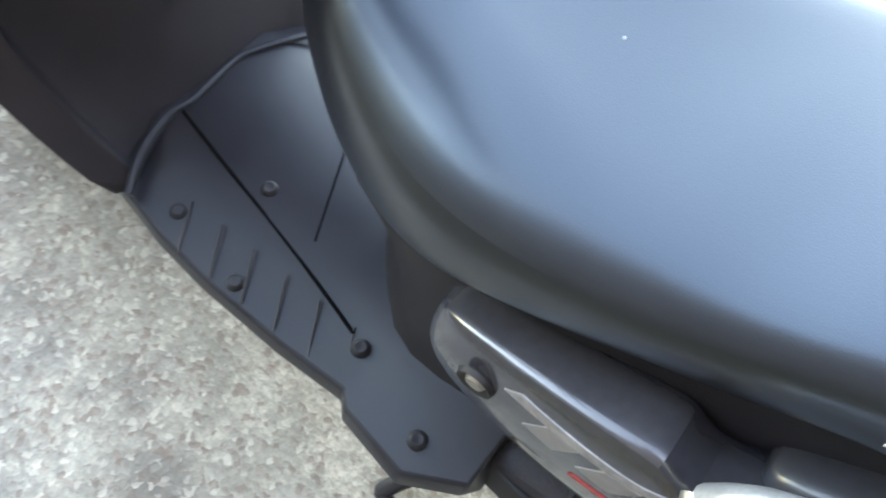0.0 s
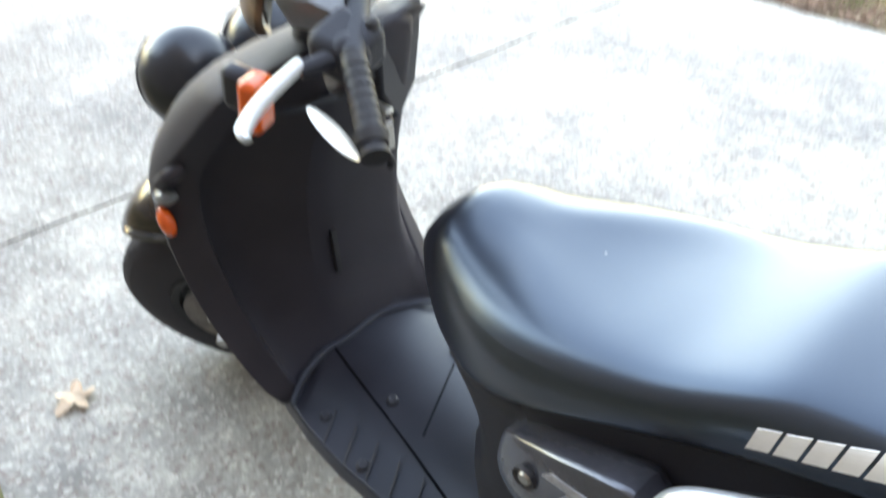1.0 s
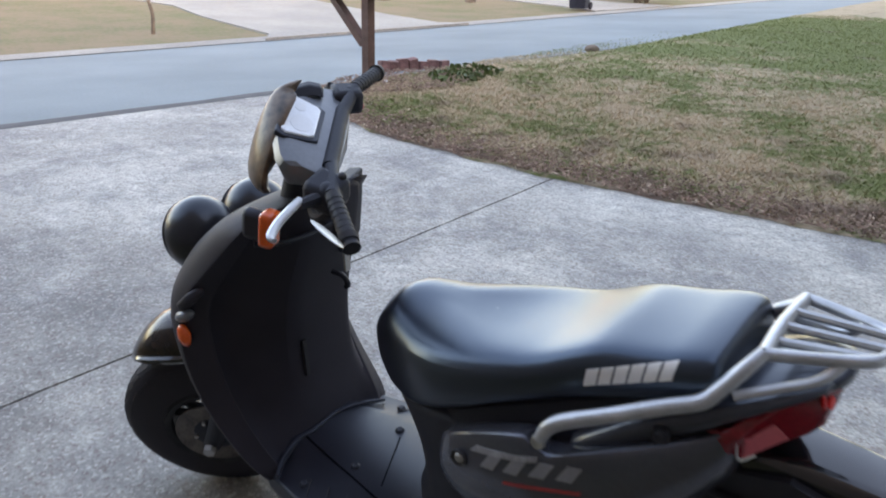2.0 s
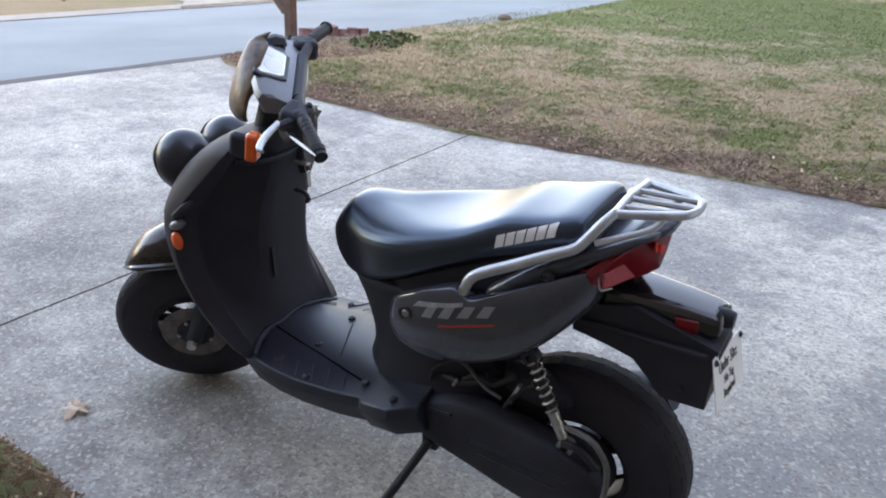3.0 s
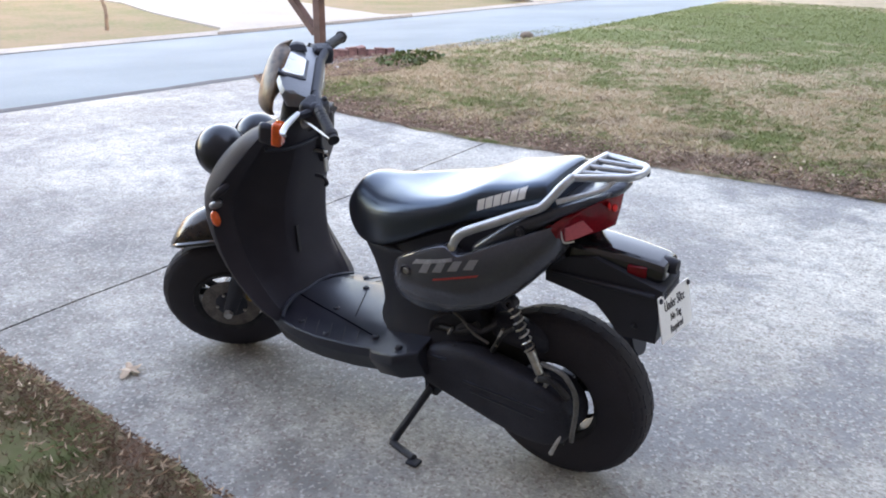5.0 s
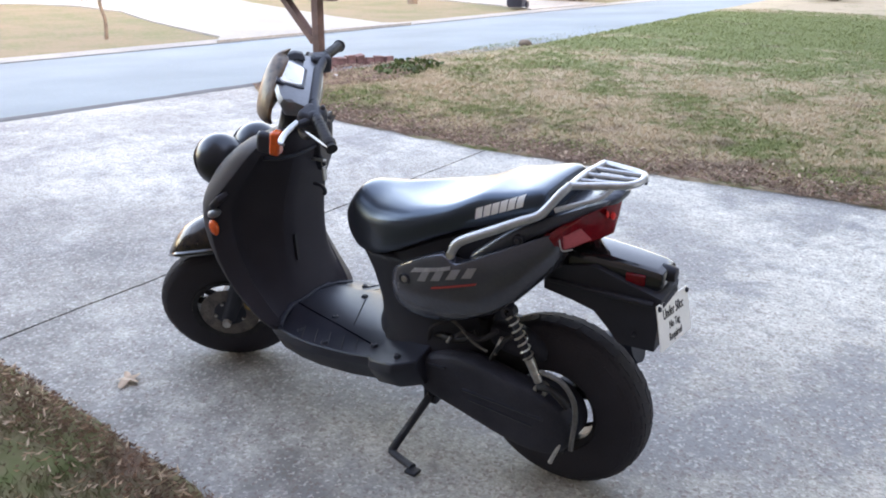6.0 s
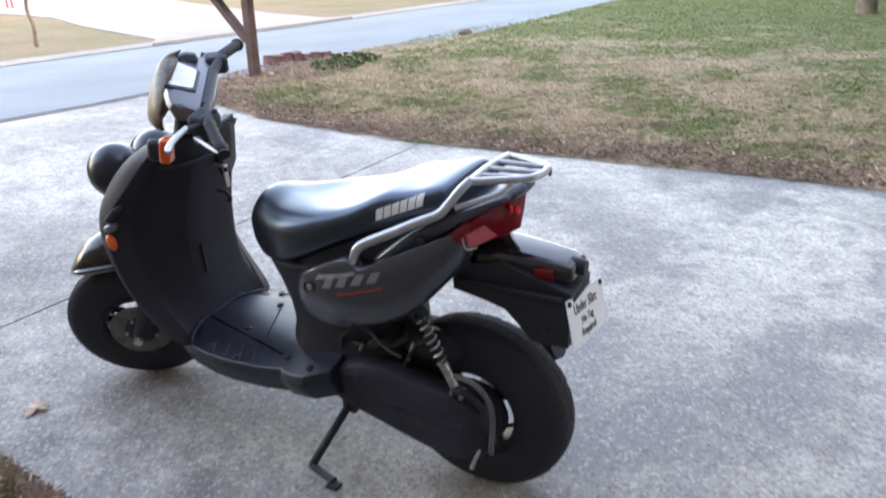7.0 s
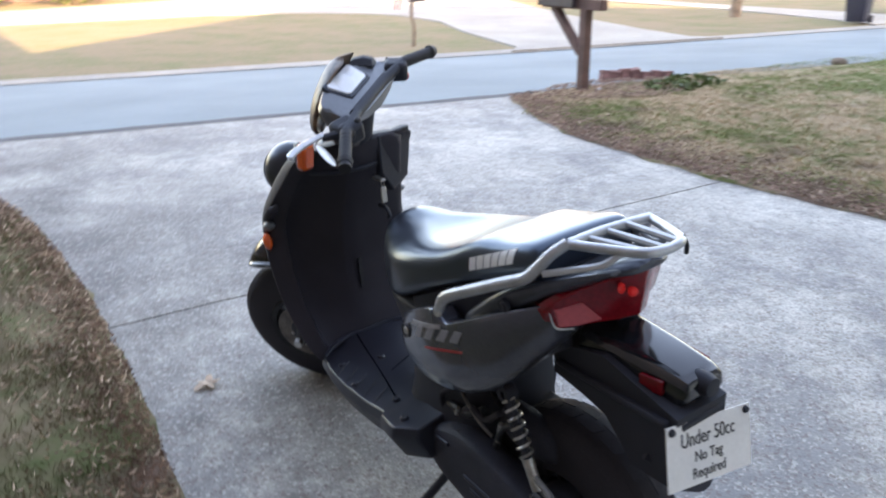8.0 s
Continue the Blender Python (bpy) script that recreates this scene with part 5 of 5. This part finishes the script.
part("guard_strut", tube([(-0.15, 0.06, 0.52), (-0.17, 0.03, 0.50), (-0.16, -0.05, 0.49)], 0.008, 8, 4), DULL, rear_guard)
tilt = pose(-0.226, -0.006, 0.547, 90 - 14, 0, -90) @ pose(0, 0, 0, 0, 0, -10)
plate = part("paper_plate", slab([(-0.097, -0.053), (0.097, -0.053), (0.097, 0.053), (-0.097, 0.053)], -0.001, 0.001), WHITE, bike, "white sign in a number plate's place reading Under 50cc No Tag Required", tilt, smooth=False)
def narrow(words, size, squeeze):
    return moved(text_mesh(words, size), Matrix.Scale(squeeze, 4, (1, 0, 0)))


def wide(words, size, squeeze):
    xs = [v.co.x for v in narrow(words, size, squeeze).vertices]
    return min(xs), max(xs)


for words, size, y, squeeze in (("Under 50cc", 0.034, 0.013, 0.78), ("No Tag", 0.025, -0.015, 0.85), ("Required", 0.025, -0.042, 0.85)):
    lo_, hi_ = wide(words, size, squeeze)
    for k, ch in enumerate(words):
        if ch == " ":
            continue
        a, b = wide(words[: k + 1], size, squeeze)
        c, d = wide(ch, size, squeeze)
        right = lo_ + (b - a)
        part("letter", moved(narrow(ch, size, squeeze), Matrix.Translation((right - d - 0.004, y, 0.0015))), INK, plate, smooth=False)
for s in (1, -1):
    part("bolt", moved(lathe([(0.0, 0.005), (0.005, 0.005), (0.007, 0.001)], 10, "Z"), Matrix.Translation((s * 0.086, 0.044, 0.001))), DULL, plate)

# engine, drive case, shock, stand
CASE = [(0.43, 0.265), (0.415, 0.315), (0.37, 0.345), (0.29, 0.372), (0.22, 0.372), (0.12, 0.355), (0.03, 0.335), (-0.03, 0.31), (-0.055, 0.255), (-0.045, 0.20), (-0.01, 0.165), (0.05, 0.155), (0.13, 0.165), (0.22, 0.19), (0.31, 0.215), (0.385, 0.23)]
case = part("drive_case", pillow(CASE, 0.075, 0.13, 0.165), SOOT, bike, "black belt drive cover of the engine", sub=1)
for a, b in (((0.25, 0.285), (0.02, 0.275)), ((0.23, 0.262), (0.05, 0.245))):
    part("rib", tube([(a[0], 0.164, a[1]), (b[0], 0.162, b[1])], 0.005, 8, 0), PLASTIC, case)
part("rib", tube([(0.36, 0.160, 0.325), (0.30, 0.166, 0.335)], 0.004, 8, 0), PLASTIC, case)
for x, z in ((0.41, 0.275), (0.37, 0.335), (0.29, 0.362), (0.17, 0.352), (0.05, 0.332), (-0.04, 0.27), (-0.02, 0.18), (0.09, 0.168), (0.25, 0.205), (0.38, 0.238)):
    part("bolt", moved(lathe([(0.0, 0.006), (0.006, 0.006), (0.007, 0.0)], 8), Matrix.Translation((x, 0.140, z))), CAST, case)
engine = part("engine", join(moved(lathe([(0.0, -0.09), (0.07, -0.09), (0.085, -0.06), (0.085, 0.07), (0.06, 0.10), (0.0, 0.10)], 24), Matrix.Translation((0.33, 0, 0.29))), tube([(0.33, 0, 0.33), (0.45, 0, 0.38)], 0.065, 16, 0), box(0.10, 0.36, -0.06, 0.08, 0.33, 0.41)), CAST, bike, "dirty cast alloy engine", bevel=0.006)
part("carburettor", tube([(0.25, 0.05, 0.41), (0.24, 0.06, 0.46)], 0.025, 14, 0), CAST, engine)
part("air_box", loft([[(x, y0 + (y - 0.07) * q, z0 + (z - 0.42) * q) for y, z in ((0.035, 0.385), (0.075, 0.375), (0.108, 0.385), (0.115, 0.42), (0.105, 0.452), (0.07, 0.462), (0.035, 0.455))] for x, y0, z0, q in ((0.05, 0.06, 0.40, 0.5), (0.075, 0.066, 0.41, 0.8), (0.13, 0.07, 0.42, 1.0), (0.19, 0.07, 0.425, 0.9), (0.22, 0.06, 0.42, 0.55))]), SOOT, engine, sub=1)
part("fin_block", join(*[box(0.36 + 0.012 * i, 0.366 + 0.012 * i, -0.07, 0.098, 0.345, 0.43) for i in range(7)]), CAST, engine, smooth=False)
part("pipe", tube([(0.40, 0.09, 0.36), (0.345, 0.118, 0.395), (0.28, 0.122, 0.402), (0.235, 0.11, 0.43)], 0.010, 10, 5), CAST, engine)
part("clip", tube([(0.315, 0.128, 0.388), (0.300, 0.132, 0.412)], 0.005, 6, 0), STEEL, engine)
part("clip", tube([(0.175, 0.125, 0.395), (0.150, 0.132, 0.452)], 0.006, 6, 0), STEEL, engine)
part("wire", tube([(0.33, 0.10, 0.44), (0.28, 0.128, 0.45), (0.24, 0.125, 0.41), (0.20, 0.12, 0.39)], 0.004, 6, 5), CABLE, engine)
part("hose", tube([(0.30, 0.12, 0.40), (0.26, 0.125, 0.43), (0.22, 0.12, 0.42), (0.17, 0.12, 0.46)], 0.007, 8, 5), RUBBER, engine)
part("hose", tube([(0.38, 0.12, 0.37), (0.36, 0.13, 0.42), (0.31, 0.12, 0.45)], 0.006, 8, 5), RUBBER, engine)
part("bracket", tube([(0.19, 0.12, 0.37), (0.15, 0.13, 0.44), (0.125, 0.125, 0.46)], 0.007, 8, 4), CAST, engine)
# rear brake cable, lever and drum
part("brake_drum", lathe([(0.0, 0.09), (0.05, 0.09), (0.085, 0.075), (0.09, 0.04), (0.0, 0.04)], 28), DULL, rear_wheel)
part("brake_cable", tube([(0.040, 0.140, 0.395), (-0.015, 0.155, 0.399), (-0.042, 0.156, 0.377), (-0.058, 0.156, 0.343), (-0.060, 0.155, 0.294), (-0.054, 0.155, 0.241), (-0.050, 0.152, 0.205)], 0.0065, 8, 6), CABLE, bike, "grey sleeved rear brake cable")
part("brake_lever", tube([(-0.030, 0.150, 0.232), (-0.016, 0.158, 0.195), (0.001, 0.160, 0.150)], [0.006, 0.005, 0.006], 8, 0), STEEL, bike)
part("shock_arm", tube([(0.045, 0.140, 0.350), (0.006, 0.146, 0.355), (-0.034, 0.140, 0.318)], [0.010, 0.008, 0.010], 8, 4), CAST, bike, "bare alloy arm under the shock absorber")
SH0, SH1 = Vector((0.132, 0.125, 0.530)), Vector((0.040, 0.132, 0.340))
shock = part("shock_absorber", tube([SH0, SH1], 0.0095, 10, 0), DULL, bike, "rear shock absorber with a worn coil spring")
way = (SH1 - SH0).normalized()
sid = way.cross(Vector((0, 1, 0))).normalized()
up_ = way.cross(sid)
coil = [SH0 + way * (0.125 * k / 72) + 0.0135 * (math.cos(k * 2 * math.pi / 10.5) * sid + math.sin(k * 2 * math.pi / 10.5) * up_) for k in range(73)]
part("spring", tube(coil, 0.0028, 6, 0), STEEL, shock, "worn steel coil spring")
part("damper", tube([SH0 + way * 0.128, SH1 - way * 0.02], [0.0125, 0.0125, 0.011], 12, 0), STEEL, shock)
part("eye", moved(lathe([(0.008, -0.012), (0.018, -0.012), (0.018, 0.012), (0.008, 0.012)], 16), Matrix.Translation(SH1)), STEEL, shock)
part("eye", moved(lathe([(0.008, -0.012), (0.018, -0.012), (0.018, 0.012), (0.008, 0.012)], 16), Matrix.Translation(SH0)), DULL, shock)
part("frame_tube", tube([(0.45, -0.04, 0.30), (0.30, -0.08, 0.50), (0.12, -0.09, 0.60), (0.03, -0.065, 0.665)], 0.016, 10, 5), DULL, bike)
part("frame_tube", tube([(0.45, 0.04, 0.30), (0.30, 0.08, 0.50), (0.12, 0.09, 0.60), (0.03, 0.065, 0.665)], 0.016, 10, 5), DULL, bike)
part("muffler", tube([(0.30, -0.12, 0.26), (0.15, -0.14, 0.27), (-0.02, -0.145, 0.32), (-0.10, -0.145, 0.35)], [0.02, 0.045, 0.05, 0.04], 14, 5), DULL, bike, "black muffler on the far side")
stand = part("side_stand", tube([(0.390, 0.112, 0.185), (0.425, 0.162, 0.112), (0.460, 0.206, 0.040), (0.457, 0.215, 0.031), (0.412, 0.229, 0.031), (0.370, 0.242, 0.034)], [0.011, 0.011, 0.012, 0.011, 0.010, 0.011], 10, 5), DULL, bike, "black side stand folded out")
part("foot", moved(box(-0.020, 0.016, -0.012, 0.020, -0.004, 0.006), pose(0.366, 0.248, 0.030, 5.5)), DULL, stand, bevel=0.003)
part("spring", tube([(0.397, 0.130, 0.165), (0.440, 0.190, 0.080)], 0.006, 8, 0), DULL, stand)
part("stand_bracket", box(0.375, 0.415, 0.05, 0.112, 0.155, 0.24), DULL, bike, bevel=0.004)

# handlebar, cowl, meter
bars = part("handlebar", tube([(0.81, -0.10, 0.968), (0.81, 0.10, 0.968)], 0.014, 12, 0), DULL, bike, "handlebar with black grips turned to the left", TURNED)
for s in (1, -1):
    inner_, outer_ = Vector((0.795, s * 0.185, 0.968)), Vector((0.764, s * (0.274 if s > 0 else 0.288), 0.946))
    part("arm", tube([(0.81, s * 0.08, 0.968), inner_], 0.013, 10, 0), DULL, bars)
    grip = part("grip", tube([inner_, inner_.lerp(outer_, 0.5), outer_], [0.0138, 0.0142, 0.0146], 14, 0), GRIPRUB, bars, "ribbed black rubber grip")
    d = (outer_ - inner_).normalized()
    for k in range(9):
        p = inner_ + d * (0.012 + 0.013 * k)
        part("ridge", tube([p, p + d * 0.006], 0.0152, 12, 0), GRIPRUB, grip)
    part("bar_end", tube([outer_ + d * 0.010, outer_ + d * 0.020], [0.0145, 0.012], 14, 0), DULL, grip, "dull bar end")
    part("grip_end", tube([outer_, outer_ + d * 0.012], [0.0185, 0.016], 14, 0), GRIPRUB, grip)
    part("switch_block", moved(ellipsoid((0, 0, 0), (0.024, 0.022, 0.024), 14, 10), Matrix.Translation(inner_ + Vector((0.010, -s * 0.016, -0.010)))), DULL, bars)
    part("lever_perch", tube([inner_ + Vector((0.02, -s * 0.01, -0.008)), Vector((0.847, s * 0.205, 0.968))], [0.012, 0.009], 8, 0), DULL, bars)
    part("lever", tube([(0.845, s * 0.200, 0.974), (0.858, s * 0.235, 0.978 if s > 0 else 0.950), (0.870, s * 0.270, 0.980 if s > 0 else 0.930), (0.875, s * 0.302, 0.980 if s > 0 else 0.915), (0.868, s * 0.312, 0.979 if s > 0 else 0.910)], [0.007, 0.0075, 0.0075, 0.008, 0.006], 8, 5, 0.7), SILVER if s > 0 else DULL, bars, "brake lever")
part("switch_housing", moved(box(-0.034, 0.030, -0.030, 0.034, -0.030, 0.022), pose(0.812, 0.150, 0.958, 0, -12, -28)), DULL, bars, "dark switch housing beside the cowl", bevel=0.012)
part("switch_button", moved(ellipsoid((0, 0, 0), (0.008, 0.010, 0.008), 10, 7), pose(0.782, 0.142, 0.974)), GRIPRUB, bars)
part("wire_loom", tube([(0.80, 0.170, 0.930), (0.835, 0.160, 0.905), (0.86, 0.10, 0.885), (0.87, 0.03, 0.86)], 0.009, 8, 5), RUBBER, bars)
part("switch_housing", moved(box(-0.030, 0.030, -0.030, 0.030, -0.026, 0.024), pose(0.812, -0.168, 0.958, 0, -12, 20)), DULL, bars, bevel=0.012)
part("kill_switch", moved(ellipsoid((0, 0, 0), (0.016, 0.014, 0.014), 12, 8), Matrix.Translation((0.795, -0.165, 0.940))), REDPRINT, bars, "red switch under the grip")
pl_long, pl_face = Vector((-0.69, 0.635, -0.345)).normalized(), Vector((0.673, 0.390, -0.628)).normalized()
pl_way = Matrix((pl_long, pl_face.cross(pl_long), pl_face)).transposed().to_4x4()
part("bar_end_plate", moved(ellipsoid((0, 0, 0), (0.036, 0.021, 0.003), 18, 10), Matrix.Translation((0.788, 0.299, 0.975)) @ pl_way), STEEL, bars, "bright bent metal plate at the grip end")
COWL = [  # y, back, front, height of the back edge, of the front edge, of the underside
    (0.118, 0.812, 0.872, 0.969, 0.990, 0.950), (0.112, 0.806, 0.882, 0.968, 0.998, 0.940), (0.098, 0.802, 0.890, 0.968, 1.003, 0.936), (0.056, 0.798, 0.900, 0.967, 1.014, 0.926), (-0.014, 0.796, 0.906, 0.967, 1.019, 0.918)]
COWL += [(-0.086, 0.798, 0.900, 0.967, 1.015, 0.926), (-0.116, 0.800, 0.886, 0.967, 1.006, 0.934), (-0.152, 0.802, 0.864, 0.966, 0.994, 0.942), (-0.168, 0.804, 0.848, 0.964, 0.982, 0.948)]
rings = [[(b, y, zb - 0.010), (b + 0.006, y, zb - 0.002), (b + 0.018, y, zb + 0.002), (f - 0.02, y, zf - 0.004), (f, y, zf), (f + 0.012, y, zf - 0.012), (f + 0.004, y, zu + 0.01), (0.5 * (b + f), y, zu), (b + 0.004, y, zu + 0.012)] for y, b, f, zb, zf, zu in COWL]
part("bar_cowl", loft(rings), GREYPL, bars, "grey handlebar cowl round the meter", angle=30, bevel=0.004)
part("cowl_brow", loft([[(x, y + 0.016, z - 0.012), (x + 0.004, y, z + 0.004), (x + 0.010, y - 0.022, z + 0.002), (x + 0.006, y - 0.026, z - 0.016)] for x, y, z in ((0.896, -0.088, 1.014), (0.884, -0.102, 1.019), (0.862, -0.116, 1.016), (0.842, -0.122, 1.006))]), DULL, bars, "dark peak beside the meter", bevel=0.003)
rows = []
for x, z, w, y0 in ((0.914, 1.050, 0.030, -0.060), (0.928, 1.042, 0.054, -0.040), (0.954, 1.006, 0.078, -0.014), (0.978, 0.960, 0.090, 0.0), (0.993, 0.920, 0.090, 0.0), (0.984, 0.900, 0.078, 0.0)):
    o = [(x - 0.044 * abs(q) ** 2, y0 + q * w, z) for q in (-1, -0.75, -0.4, 0, 0.4, 0.75, 1)]
    rows.append(o + [(px - 0.014, y0 + (py - y0) * 0.94, pz) for px, py, pz in o[::-1]])
part("visor", loft(rows), CAMO, bars, "glossy mottled dark front visor", sub=1)
mpose = pose(0.8715, -0.0135, 1.0010, 0, -30, 0)


def meter_face(grow, z0, z1):
    """A pane wider at the front, with its corners cut."""
    half = [(-0.030 - grow, 0.046 + grow), (-0.022, 0.054 + grow), (0.022, 0.064 + grow), (0.030 + grow, 0.056 + grow)]
    return moved(slab([(x, -y) for x, y in half] + [(x, y) for x, y in half[::-1]], z0, z1), mpose)


part("meter_rim", meter_face(0.009, -0.006, 0.006), PLASTIC, bars, "dark rim round the meter", smooth=False, bevel=0.003)
part("meter", meter_face(0.0, 0.002, 0.010), METER, bars, "meter glass whitened for the sky reflection", smooth=False, bevel=0.003)
for cx, cy, rx, ry in ((-0.002, 0.022, 0.021, 0.026), (0.008, -0.030, 0.011, 0.013)):
    ring = [2 * math.pi * k / 28 for k in range(28)]
    part("dial", moved(slab([(rx * math.cos(a) + cx, ry * math.sin(a) + cy) for a in ring], 0.0101, 0.0106), mpose), DIAL, bars, "white dial under the glass", smooth=False)
part("steering_neck", tube([(0.85, 0, 0.96), (0.94, 0, 0.75)], [0.045, 0.045], 14, 0), DULL, bars)
part("cable", tube([(0.80, 0.14, 0.96), (0.85, 0.10, 0.93), (0.87, 0.03, 0.88)], 0.006, 8, 5), RUBBER, bars)
part("cable", tube([(0.80, -0.14, 0.96), (0.86, -0.12, 0.94), (0.88, -0.03, 0.88)], 0.006, 8, 5), RUBBER, bars)
# key and bag hook on the inner shield
part("bag_hook", tube([(0.895, -0.055, 0.664), (0.868, -0.058, 0.660), (0.860, -0.062, 0.642), (0.868, -0.064, 0.632)], 0.0058, 8, 5), DULL, bike, "black bag hook")
key = part("ignition_key", box(0.826, 0.872, -0.045, -0.030, 0.748, 0.754), STEEL, bike, "ignition key with a hanging tag", bevel=0.002)
part("ring", moved(lathe([(0.009, -0.001), (0.011, 0), (0.009, 0.001)], 16), Matrix.Translation((0.830, -0.037, 0.740))), STEEL, key)
part("tag", box(0.830, 0.835, -0.046, -0.030, 0.690, 0.732), STEEL, key, bevel=0.002)
